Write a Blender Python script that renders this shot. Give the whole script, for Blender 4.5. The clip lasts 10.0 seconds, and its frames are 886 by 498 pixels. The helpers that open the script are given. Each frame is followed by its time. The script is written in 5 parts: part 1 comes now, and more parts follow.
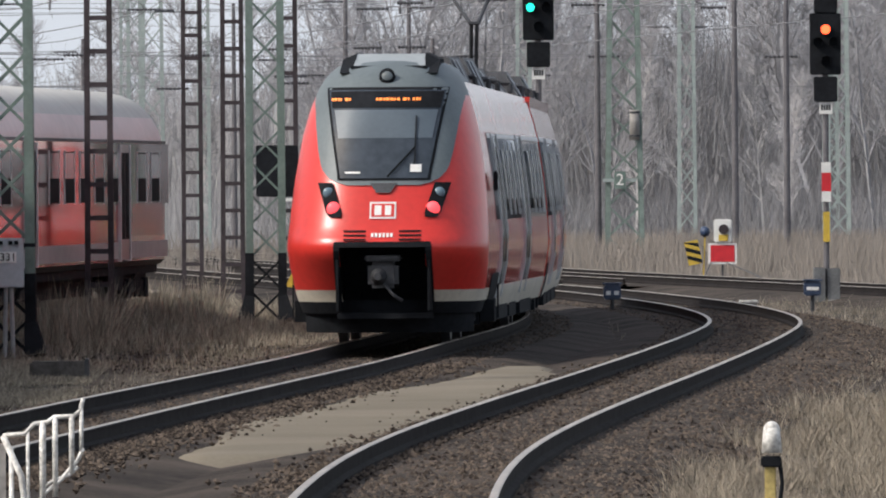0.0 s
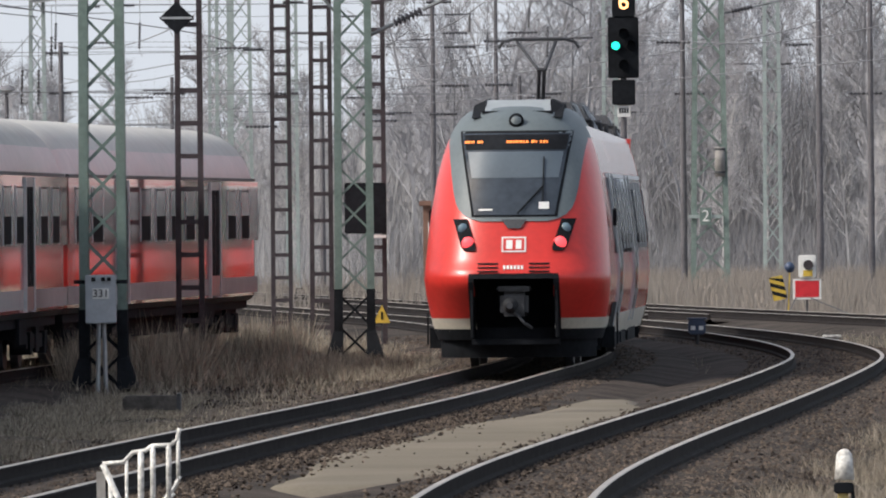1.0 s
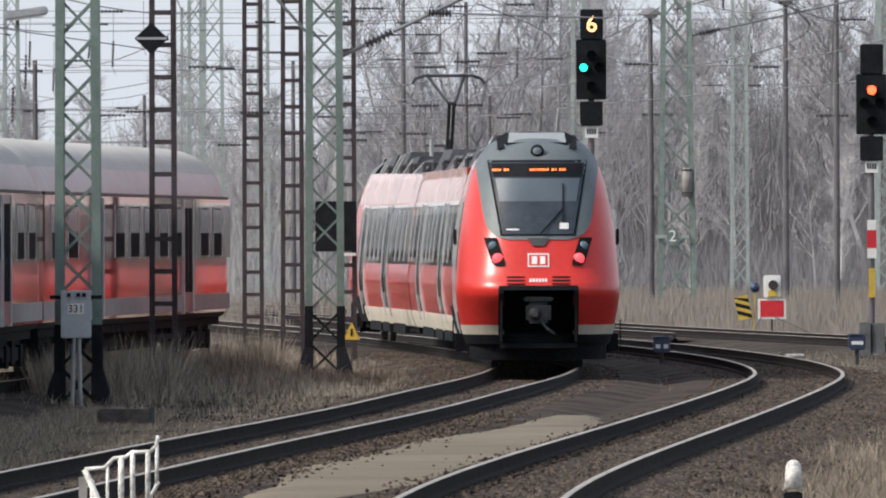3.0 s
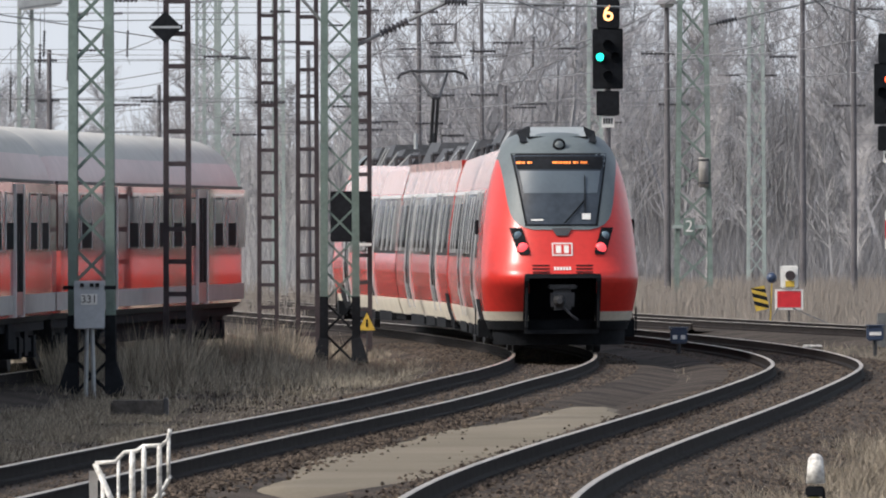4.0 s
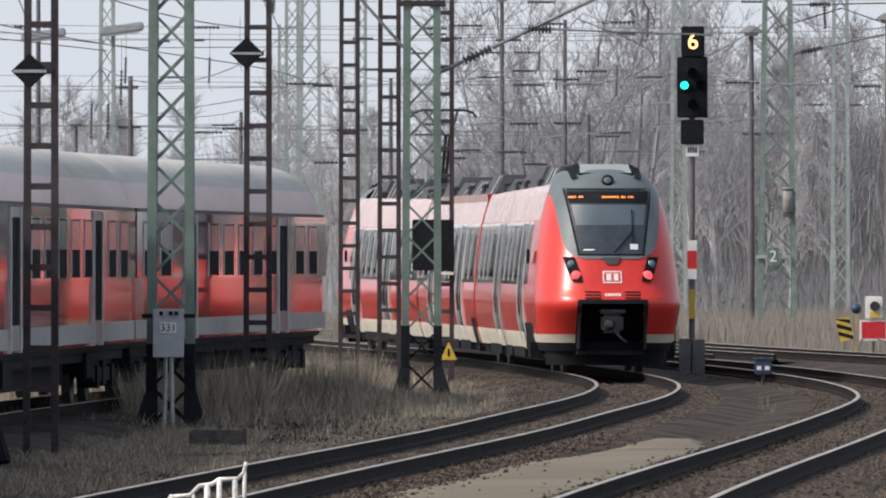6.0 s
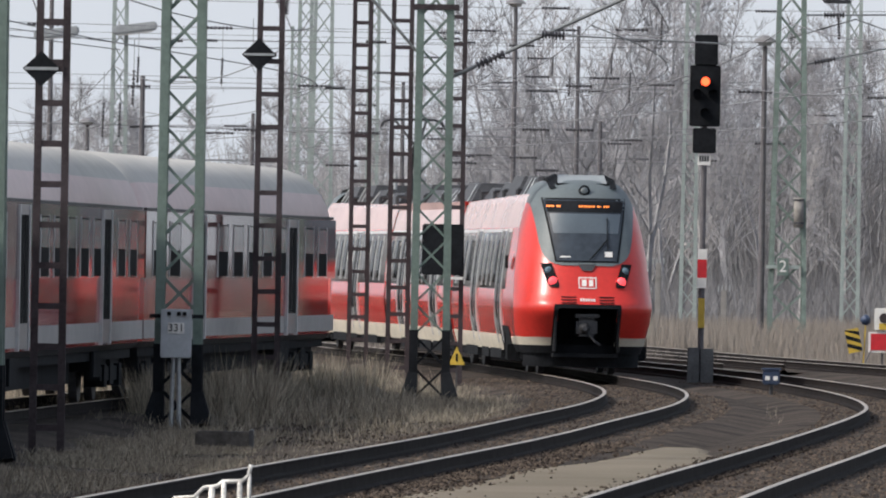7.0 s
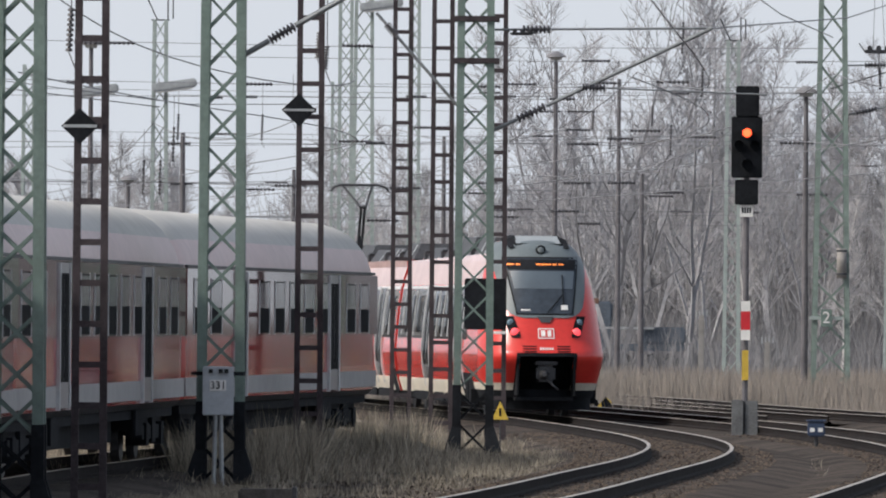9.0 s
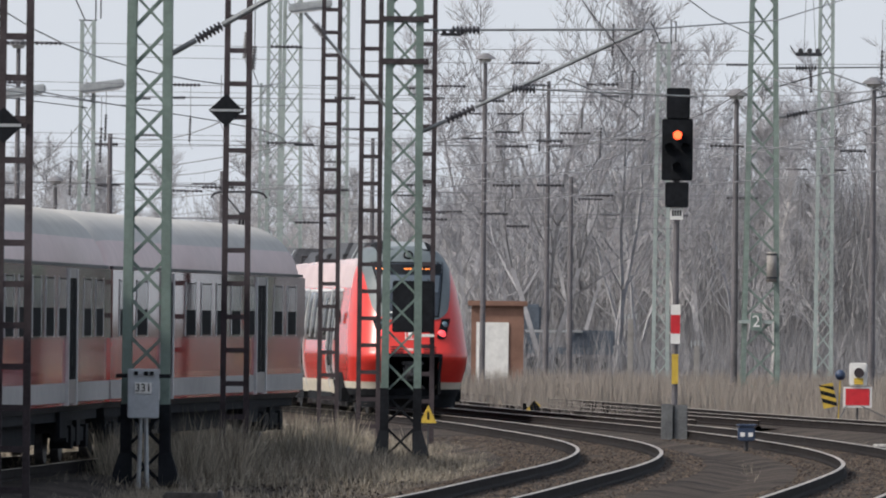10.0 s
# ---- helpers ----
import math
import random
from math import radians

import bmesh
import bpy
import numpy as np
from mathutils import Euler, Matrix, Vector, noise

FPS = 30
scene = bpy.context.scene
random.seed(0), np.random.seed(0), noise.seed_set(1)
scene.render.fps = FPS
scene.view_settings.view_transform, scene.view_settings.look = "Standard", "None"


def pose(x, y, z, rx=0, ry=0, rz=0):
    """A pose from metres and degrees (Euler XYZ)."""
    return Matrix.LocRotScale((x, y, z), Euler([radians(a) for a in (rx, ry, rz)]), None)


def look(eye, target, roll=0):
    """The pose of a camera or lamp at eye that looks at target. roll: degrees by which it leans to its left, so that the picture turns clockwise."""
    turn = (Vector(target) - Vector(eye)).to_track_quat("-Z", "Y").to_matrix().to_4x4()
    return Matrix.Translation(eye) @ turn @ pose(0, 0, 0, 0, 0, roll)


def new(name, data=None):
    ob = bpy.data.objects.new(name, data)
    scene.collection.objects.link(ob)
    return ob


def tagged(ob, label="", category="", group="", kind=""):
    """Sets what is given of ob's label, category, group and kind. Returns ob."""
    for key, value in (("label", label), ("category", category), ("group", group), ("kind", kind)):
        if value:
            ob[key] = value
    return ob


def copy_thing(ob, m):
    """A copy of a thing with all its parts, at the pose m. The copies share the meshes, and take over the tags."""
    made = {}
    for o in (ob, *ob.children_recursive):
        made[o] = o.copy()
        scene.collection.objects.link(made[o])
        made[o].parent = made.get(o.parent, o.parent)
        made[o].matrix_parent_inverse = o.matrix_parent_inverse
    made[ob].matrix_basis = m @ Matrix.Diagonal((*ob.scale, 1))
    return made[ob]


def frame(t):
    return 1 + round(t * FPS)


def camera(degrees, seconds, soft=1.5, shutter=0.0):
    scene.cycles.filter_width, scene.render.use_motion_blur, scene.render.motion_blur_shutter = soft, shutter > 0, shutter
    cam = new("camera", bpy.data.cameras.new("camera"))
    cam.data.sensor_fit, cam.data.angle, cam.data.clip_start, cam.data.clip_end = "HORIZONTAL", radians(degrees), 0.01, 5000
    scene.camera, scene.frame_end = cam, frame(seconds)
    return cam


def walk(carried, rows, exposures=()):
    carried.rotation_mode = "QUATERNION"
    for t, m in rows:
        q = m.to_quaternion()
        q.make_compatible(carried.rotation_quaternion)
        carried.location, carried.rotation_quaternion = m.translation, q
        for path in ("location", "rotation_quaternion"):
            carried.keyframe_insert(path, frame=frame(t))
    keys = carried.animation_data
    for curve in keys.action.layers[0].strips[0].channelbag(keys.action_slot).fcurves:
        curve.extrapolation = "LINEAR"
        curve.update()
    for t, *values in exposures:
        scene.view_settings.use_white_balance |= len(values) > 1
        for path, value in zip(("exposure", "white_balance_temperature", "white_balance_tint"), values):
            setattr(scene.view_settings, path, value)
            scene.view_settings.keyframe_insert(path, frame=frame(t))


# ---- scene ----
# ---- camera ----
cam = camera(5.13, 10.0, soft=2.0)
walk(cam, [
    (0.0, pose(0, 2.19, 2.35, 89.6077, 0.3822, -0.7677)),
    (0.5, pose(0, -0.09, 2.35, 89.8107, 0.4855, -0.5721)),
    (1.0, pose(0, -0.06, 2.35, 89.8242, 0.5020, -0.2582)),
    (1.5, pose(0, -0.14, 2.35, 89.7237, 0.5750, -0.1177)),
    (2.0, pose(0, -5.02, 2.35, 90.0564, 0.4728, -0.1979)),
    (2.5, pose(0, -3.27, 2.35, 89.9776, 0.5346, -0.3266)),
    (2.7, pose(0, -3.06, 2.35, 90.0021, 0.3525, -0.4294)),
    (3.8, pose(0, -2.99, 2.35, 89.6122, -0.0407, -0.3433)),
    (4.0, pose(0, -1.94, 2.35, 89.8743, 0.1465, -0.3431)),
    (4.5, pose(0, -2.49, 2.35, 90.2119, 0.2595, -0.2402)),
    (5.0, pose(0, -5.14, 2.35, 90.1847, 0.2012, -0.0685)),
    (5.5, pose(0, -0.51, 2.35, 90.1366, 0.0275, 0.0037)),
    (5.7, pose(0, -0.54, 2.35, 90.0526, 0.0523, 0.1010)),
    (6.8, pose(0, 0.37, 2.35, 90.0343, -0.8610, 0.1567)),
    (7.0, pose(0, -0.03, 2.35, 90.0683, -1.0292, 0.1895)),
    (7.5, pose(0, -3.18, 2.35, 90.3893, -0.9680, 0.2816)),
    (8.0, pose(0, 0.61, 2.35, 90.5814, -0.8173, 0.2156)),
    (8.5, pose(0, 0.21, 2.35, 90.4323, -0.6116, 0.3648)),
    (9.0, pose(0, 0.66, 2.35, 90.3820, -0.4673, 0.4363)),
    (9.5, pose(0, -3.25, 2.35, 90.2978, -0.6300, 0.2346)),
    (10.0, pose(0, 2.13, 2.35, 90.4015, -0.6496, 0.0215)),
], exposures=[(0, 0.04), (4, 0.1), (6, 0.02), (10, -0.03)])

# ---- light ----
world = bpy.data.worlds.new("world")
scene.world = world
world.use_nodes = True
wn, wl = world.node_tree.nodes, world.node_tree.links
sky = wn.new("ShaderNodeTexSky")
sky.sky_type, sky.sun_disc = "NISHITA", False
sky.sun_elevation, sky.sun_rotation = radians(41), radians(-113)
sky.air_density, sky.dust_density, sky.ozone_density = 1.0, 5.0, 1.0
haze = wn.new("ShaderNodeMixRGB")
aloft = wn.new("ShaderNodeTexCoord")
height = wn.new("ShaderNodeSeparateXYZ")
thin = wn.new("ShaderNodeMapRange")
thin.inputs["From Max"].default_value = 0.6
thin.inputs["To Min"].default_value, thin.inputs["To Max"].default_value = 0.58, 0.2
wl.new(aloft.outputs["Generated"], height.inputs[0])
wl.new(height.outputs["Z"], thin.inputs["Value"])
wl.new(thin.outputs[0], haze.inputs[0])
haze.inputs[2].default_value = (9.2, 9.8, 10.8, 1)
wl.new(sky.outputs[0], haze.inputs[1])
wl.new(haze.outputs[0], wn["Background"].inputs[0])
wn["Background"].inputs[1].default_value = 0.126
sun = new("sun", bpy.data.lights.new("sun", "SUN"))
sun.data.energy, sun.data.angle, sun.data.color = 3.0, radians(6), (1.0, 0.95, 0.88)
sun.matrix_world = look((-52, -22, 50), (0, 0, 0))


# ---- materials ----
def mat(name, color, rough=0.7, metal=0.0, var=0.25, scale=3.0, fine=40.0, bump=0.0, tint=None, spread=0.0, spec=0.5):
    """A surface with broad stains, fine grain and optional relief; spread varies whole objects."""
    m = bpy.data.materials.new(name)
    m.use_nodes = True
    n, l = m.node_tree.nodes, m.node_tree.links
    b = n["Principled BSDF"]
    b.inputs["Roughness"].default_value, b.inputs["Metallic"].default_value = rough, metal
    b.inputs["Specular IOR Level"].default_value = spec if rough < 0.75 else min(spec, 0.12)
    co = n.new("ShaderNodeTexCoord")
    big, small = n.new("ShaderNodeTexNoise"), n.new("ShaderNodeTexNoise")
    big.inputs["Scale"].default_value, small.inputs["Scale"].default_value = scale, fine
    big.inputs["Detail"].default_value = small.inputs["Detail"].default_value = 5
    l.new(co.outputs["Object"], big.inputs["Vector"])
    l.new(co.outputs["Object"], small.inputs["Vector"])
    add = n.new("ShaderNodeMath")
    add.operation = "MULTIPLY_ADD"
    l.new(small.outputs["Fac"], add.inputs[0])
    add.inputs[1].default_value = 0.6
    l.new(big.outputs["Fac"], add.inputs[2])
    ramp = n.new("ShaderNodeValToRGB")
    ramp.color_ramp.elements[0].position, ramp.color_ramp.elements[1].position = 0.55, 1.05
    t = tint or color
    ramp.color_ramp.elements[0].color = (*[c * (1 - var) for c in color], 1)
    ramp.color_ramp.elements[1].color = (*[min(1, c * (1 + var)) for c in t], 1)
    l.new(add.outputs[0], ramp.inputs[0])
    out = ramp.outputs[0]
    if spread:
        info = n.new("ShaderNodeObjectInfo")
        hsv = n.new("ShaderNodeHueSaturation")
        mr = n.new("ShaderNodeMapRange")
        mr.inputs[3].default_value, mr.inputs[4].default_value = 1 - spread, 1 + spread
        l.new(info.outputs["Random"], mr.inputs[0])
        l.new(mr.outputs[0], hsv.inputs["Value"])
        l.new(out, hsv.inputs["Color"])
        out = hsv.outputs[0]
    l.new(out, b.inputs["Base Color"])
    if bump:
        bp = n.new("ShaderNodeBump")
        bp.inputs["Strength"].default_value, bp.inputs["Distance"].default_value = bump, 0.02
        l.new(small.outputs["Fac"], bp.inputs["Height"])
        l.new(bp.outputs[0], b.inputs["Normal"])
    return m


def island(name, color, tint, rough=0.9):
    """Loose joined pieces (stones, stems), each with a shade of its own."""
    m = bpy.data.materials.new(name)
    m.use_nodes = True
    n, l = m.node_tree.nodes, m.node_tree.links
    b = n["Principled BSDF"]
    b.inputs["Roughness"].default_value, b.inputs["Specular IOR Level"].default_value = rough, 0.12
    g = n.new("ShaderNodeNewGeometry")
    ramp = n.new("ShaderNodeValToRGB")
    ramp.color_ramp.elements[0].color, ramp.color_ramp.elements[1].color = (*color, 1), (*tint, 1)
    l.new(g.outputs["Random Per Island"], ramp.inputs[0])
    l.new(ramp.outputs[0], b.inputs["Base Color"])
    return m


def glow(name, color, strength):
    m = bpy.data.materials.new(name)
    m.use_nodes = True
    b = m.node_tree.nodes["Principled BSDF"]
    b.inputs["Base Color"].default_value = (*color, 1)
    b.inputs["Emission Color"].default_value = (*color, 1)
    b.inputs["Emission Strength"].default_value = strength
    return m


RED = mat("red_paint", (0.60, 0.038, 0.03), 0.3, 0, 0.12, 0.7, 9)
GLOSS_RED = mat("polished_red_paint", (0.57, 0.038, 0.03), 0.1, 0, 0.12, 0.7, 9)
DARK_RED = mat("faded_red_paint", (0.39, 0.04, 0.036), 0.1, 0, 0.2, 0.15, 3)
ROOF = mat("weathered_roof", (0.50, 0.49, 0.465), 0.75, 0, 0.12, 0.12, 2)
MASK = mat("slate_grey_paint", (0.115, 0.14, 0.15), 0.5, 0, 0.15, 1.5, 15)
SKIRT = mat("light_grey_skirt", (0.40, 0.385, 0.365), 0.5, 0, 0.2, 1, 8)
BLACK = mat("black_equipment", (0.012, 0.0135, 0.0165), 0.85, 0, 0.4, 2, 12)
DARK = mat("dark_grey_metal", (0.05, 0.052, 0.058), 0.55, 0.3, 0.4, 3, 20)
GLASS = mat("dark_window_glass", (0.018, 0.022, 0.028), 0.08, 0, 0.3, 2, 9)
SILVER = mat("grey_metal", (0.34, 0.36, 0.375), 0.45, 0.25, 0.2, 3, 20)
WHITE = mat("white_paint", (0.72, 0.72, 0.70), 0.5, 0, 0.12, 4, 30)
GREEN = mat("grey_green_mast_paint", (0.13, 0.18, 0.16), 0.6, 0, 0.25, 2, 14)
# Mast green made paler to imitate haze over the far yard.
HAZED_GREEN = mat("hazed_green_mast_paint", (0.30, 0.35, 0.34), 0.7, 0, 0.2, 2, 14)
RUST = mat("rusty_dark_steel", (0.05, 0.042, 0.046), 0.75, 0, 0.4, 2.5, 20)
RAIL_TOP = mat("polished_rail_steel", (0.42, 0.365, 0.31), 0.42, 0.6, 0.25, 0.6, 12)
# Rusty rail sides, darkened in colour for the shadow below the head.
SHADED_RAIL_WEB = mat("shaded_rusty_rail_steel", (0.018, 0.0155, 0.0155), 0.85, 0, 0.4, 3, 20)
BALLAST = mat("dirty_ballast", (0.027, 0.023, 0.021), 0.95, 0, 0.5, 0.5, 12, 0.9, (0.055, 0.045, 0.038))
SAND = mat("pale_sand_path", (0.17, 0.148, 0.115), 0.95, 0, 0.14, 0.35, 22, 0.15, (0.185, 0.163, 0.128))
EARTH = mat("dry_winter_soil", (0.045, 0.037, 0.031), 0.95, 0, 0.35, 0.35, 9, 0.2, (0.078, 0.065, 0.052))
BLUE = mat("dark_blue_enamel", (0.03, 0.05, 0.10), 0.4, 0, 0.2, 6, 30)
YELLOW = mat("yellow_paint", (0.55, 0.38, 0.05), 0.5, 0, 0.2, 6, 30)
SIGN_RED = mat("sign_red", (0.55, 0.02, 0.03), 0.5, 0, 0.15, 5, 30)
CONCRETE = mat("weathered_concrete", (0.26, 0.25, 0.24), 0.9, 0, 0.25, 3, 25, 0.4)
# Bark lightened to grey-lilac: distance haze is put into the colour.
HAZED_BARK = mat("hazed_bare_bark", (0.33, 0.328, 0.345), 0.95, 0, 0.3, 0.8, 4, 0, None, 0.25)
BIRCH = mat("birch_bark", (0.45, 0.44, 0.44), 0.9, 0, 0.3, 1.2, 8, 0, None, 0.1)
# Far twigs, also lightened in colour for haze.
WOODS = island("hazed_bare_twigs", (0.15, 0.15, 0.158), (0.30, 0.297, 0.31))
# Twigs on the left, paler still: the mist there is painted in.
HAZE_PALE_WOODS = island("haze_pale_twigs", (0.24, 0.24, 0.25), (0.46, 0.455, 0.46))
GRASS = island("dry_grass", (0.11, 0.098, 0.08), (0.45, 0.40, 0.32))
GRASS_TAN = island("pale_dry_grass", (0.17, 0.145, 0.115), (0.37, 0.32, 0.25))
GRASS_FAR = island("far_reed_grass", (0.22, 0.195, 0.175), (0.35, 0.315, 0.28))
STONES = island("ballast_stones", (0.014, 0.011, 0.010), (0.145, 0.115, 0.092))
CLODS = island("dark_soil_clods", (0.012, 0.010, 0.009), (0.06, 0.047, 0.039))
BRICK = mat("brown_brick_wall", (0.22, 0.13, 0.10), 0.9, 0, 0.25, 1, 20)
TAIL = glow("tail_light_glow", (1.0, 0.085, 0.10), 1.05)
AMBER = glow("amber_display", (1.0, 0.27, 0.05), 0.8)
GREEN_LIGHT = glow("green_signal_light", (0.02, 0.9, 0.62), 2.6)
RED_LIGHT = glow("red_signal_light", (1.0, 0.09, 0.03), 4)
PALE_LIGHT = glow("white_signal_digit", (1.0, 0.52, 0.20), 2.6)


# ---- mesh helpers ----
def part(name, bm, material, parent=None, label="", smooth=False):
    me = bpy.data.meshes.new(name)
    bm.to_mesh(me)
    bm.free()
    for m in material if isinstance(material, (list, tuple)) else [material]:
        me.materials.append(m)
    if smooth:
        for p in me.polygons:
            p.use_smooth = True
    ob = new(name, me)
    ob.parent = parent
    return tagged(ob, label) if label else ob


def thing(name, label, category, m=None, group="", kind=""):
    ob = new(name)
    ob.empty_display_size = 0.3
    if m is not None:
        ob.matrix_basis = m
    return tagged(ob, label, category, group, kind)


def box(bm, x0, x1, y0, y1, z0, z1, mi=0):
    v = [bm.verts.new((x, y, z)) for x in (x0, x1) for y in (y0, y1) for z in (z0, z1)]
    for a in ((0, 1, 3, 2), (4, 6, 7, 5), (0, 4, 5, 1), (2, 3, 7, 6), (0, 2, 6, 4), (1, 5, 7, 3)):
        bm.faces.new([v[i] for i in a]).material_index = mi
    return bm


def cube(x0, x1, y0, y1, z0, z1, bevel=0.0):
    bm = box(bmesh.new(), x0, x1, y0, y1, z0, z1)
    if bevel:
        bmesh.ops.bevel(bm, geom=bm.edges[:], offset=bevel, segments=2, affect="EDGES")
    return bm


def bar(bm, p, q, w, sides=4, w2=None, turn=0.785):
    """A straight bar or tapered tube from p to q."""
    p, q = Vector(p), Vector(q)
    d = (q - p).normalized()
    a = d.cross(Vector((0, 0, 1)) if abs(d.z) < 0.9 else Vector((0, 1, 0))).normalized()
    b = d.cross(a)
    w2 = w if w2 is None else w2
    rings = []
    for c, r in ((p, w), (q, w2)):
        rings.append([bm.verts.new(c + (a * math.cos(turn + k * math.tau / sides) + b * math.sin(turn + k * math.tau / sides)) * r * 0.5) for k in range(sides)])
    for k in range(sides):
        bm.faces.new((rings[0][k], rings[0][(k + 1) % sides], rings[1][(k + 1) % sides], rings[1][k]))
    bm.faces.new(rings[0][::-1])
    bm.faces.new(rings[1])
    return bm


def bars(segments, w, sides=4):
    bm = bmesh.new()
    for p, q in segments:
        bar(bm, p, q, w, sides)
    return bm


def spline(points):
    """A smooth line x(y) through (y, x) points, as a function."""
    ys, xs = np.array(points, float).T
    n = len(ys)
    h = np.diff(ys)
    A, r = np.eye(n), np.zeros(n)
    for i in range(1, n - 1):
        A[i, i - 1:i + 2] = h[i - 1], 2 * (h[i - 1] + h[i]), h[i]
        r[i] = 6 * ((xs[i + 1] - xs[i]) / h[i] - (xs[i] - xs[i - 1]) / h[i - 1])
    m = np.linalg.solve(A, r)

    def value(y):
        i = int(np.clip(np.searchsorted(ys, y) - 1, 0, n - 2))
        a, b = ys[i + 1] - y, y - ys[i]
        return (m[i] * a ** 3 + m[i + 1] * b ** 3) / (6 * h[i]) + (xs[i] / h[i] - m[i] * h[i] / 6) * a + (xs[i + 1] / h[i] - m[i + 1] * h[i] / 6) * b
    return value


# ---- ground and tracks ----
main_line = spline([(20, -8.6), (60, -5.9), (90, -3.5), (103, -2.43), (118, -1.12), (135, 0.36), (150, 1.45), (165, 2.52), (175, 3.0), (185, 3.18), (195, 2.97), (207, 2.3), (220, 1.38), (235, 0.05), (250, -1.75), (280, -5.3), (330, -13), (420, -28)])
side_line = spline([(20, 0.2), (60, 0.3), (76, 0.6), (88, 1.1), (103, 2.2), (121, 3.8), (140, 5.45), (155, 6.65), (166, 7.35), (176, 7.6), (187, 7.5), (200, 6.95), (220, 5.45), (240, 3.3), (255, 1.6), (273, -0.25), (310, -4.5), (420, -18)])
yard_line = spline([(150, 22), (200, 15.2), (239, 9.65), (266, 6.2), (290, 3.5), (305, 1.2), (350, -5), (420, -14)])
yard_line_near = spline([(200, 11.4), (239, 6.6), (266, 3.3), (290, 0.6), (305, -1.4), (350, -7.4), (420, -16.2)])
coach_line = spline([(60, -9.3), (90, -9.1), (111.3, -8.8), (130.8, -8.25), (137.6, -8.08), (157.1, -6.98), (163.9, -6.45), (183.3, -4.39), (195, -3.5), (208, -3.5), (225, -5.0), (260, -9), (300, -13), (420, -28)])


def sweep(line, y0, y1, step, profile):
    """A closed or open profile (offset across, height) carried along a line."""
    bm = bmesh.new()
    last = None
    y = y0
    while y <= y1 + 1e-6:
        x = line(y)
        s = (line(y + 0.5) - line(y - 0.5))
        n = Vector((1, -s, 0)).normalized()
        ring = [bm.verts.new((x + n.x * o, y + n.y * o, z)) for o, z in profile]
        if last:
            for k in range(len(ring) - 1):
                bm.faces.new((last[k], last[k + 1], ring[k + 1], ring[k]))
        last = ring
        y += step
    bmesh.ops.recalc_face_normals(bm, faces=bm.faces[:])
    return bm


def track(name, line, y0, y1, label):
    root = thing(name, label, "railway track", kind="structure")
    part("ballast_bed", sweep(line, y0, y1, 2.0, [(-2.7, -0.36), (-1.75, -0.20), (-0.9, -0.185), (0, -0.21), (0.9, -0.185), (1.75, -0.20), (2.7, -0.36)]), BALLAST, root, smooth=True)
    for side in (-0.753, 0.753):
        rail = part("rail", sweep(line, y0, y1, 1.0, [(side - 0.065, -0.205), (side - 0.065, -0.15), (side - 0.012, -0.13), (side - 0.012, -0.04), (side - 0.034, -0.032), (side - 0.034, -0.008), (side + 0.034, -0.008), (side + 0.034, -0.032), (side + 0.012, -0.04), (side + 0.012, -0.13), (side + 0.065, -0.15), (side + 0.065, -0.205)]), SHADED_RAIL_WEB, root)
        part("running_surface", sweep(line, y0, y1, 1.0, [(side - 0.034, -0.0085), (side - 0.030, -0.002), (side - 0.022, 0.0), (side + 0.022, 0.0), (side + 0.030, -0.002), (side + 0.034, -0.0085)]), RAIL_TOP, rail, "polished steel running surface")
    return root


track("track_1", main_line, 24, 400, "curved railway track with worn steel rails on dirty ballast")
track("track_2", side_line, 24, 400, "curved siding with polished rails on brown ballast")
track("track_3", yard_line, 160, 400, "yard track crossing in front of dry grass")
track("track_4", yard_line_near, 238, 400, "yard track crossing in front of dry grass")
track("track_5", coach_line, 64, 400, "track under the standing red coaches, half hidden by grass")


def ground():
    xs = sorted(set([-1500, -600, -200, -100] + list(np.arange(-60, 61, 1.5)) + [100, 200, 600, 1500]))
    ys = sorted(set([-300, -100, 0] + list(np.arange(20, 340, 2.0)) + [360, 400, 500, 700, 1000, 2000, 4000]))
    bm = bmesh.new()
    grid = [[bm.verts.new((x, y, -0.36 + 0.05 * noise.noise(Vector((x * 0.15, y * 0.08, 0))))) for x in xs] for y in ys]
    for j in range(len(ys) - 1):
        for i in range(len(xs) - 1):
            bm.faces.new((grid[j][i], grid[j][i + 1], grid[j + 1][i + 1], grid[j + 1][i]))
    tagged(part("ground", bm, EARTH, smooth=True), "bare winter soil with dry grass", "ground", kind="structure")


ground()


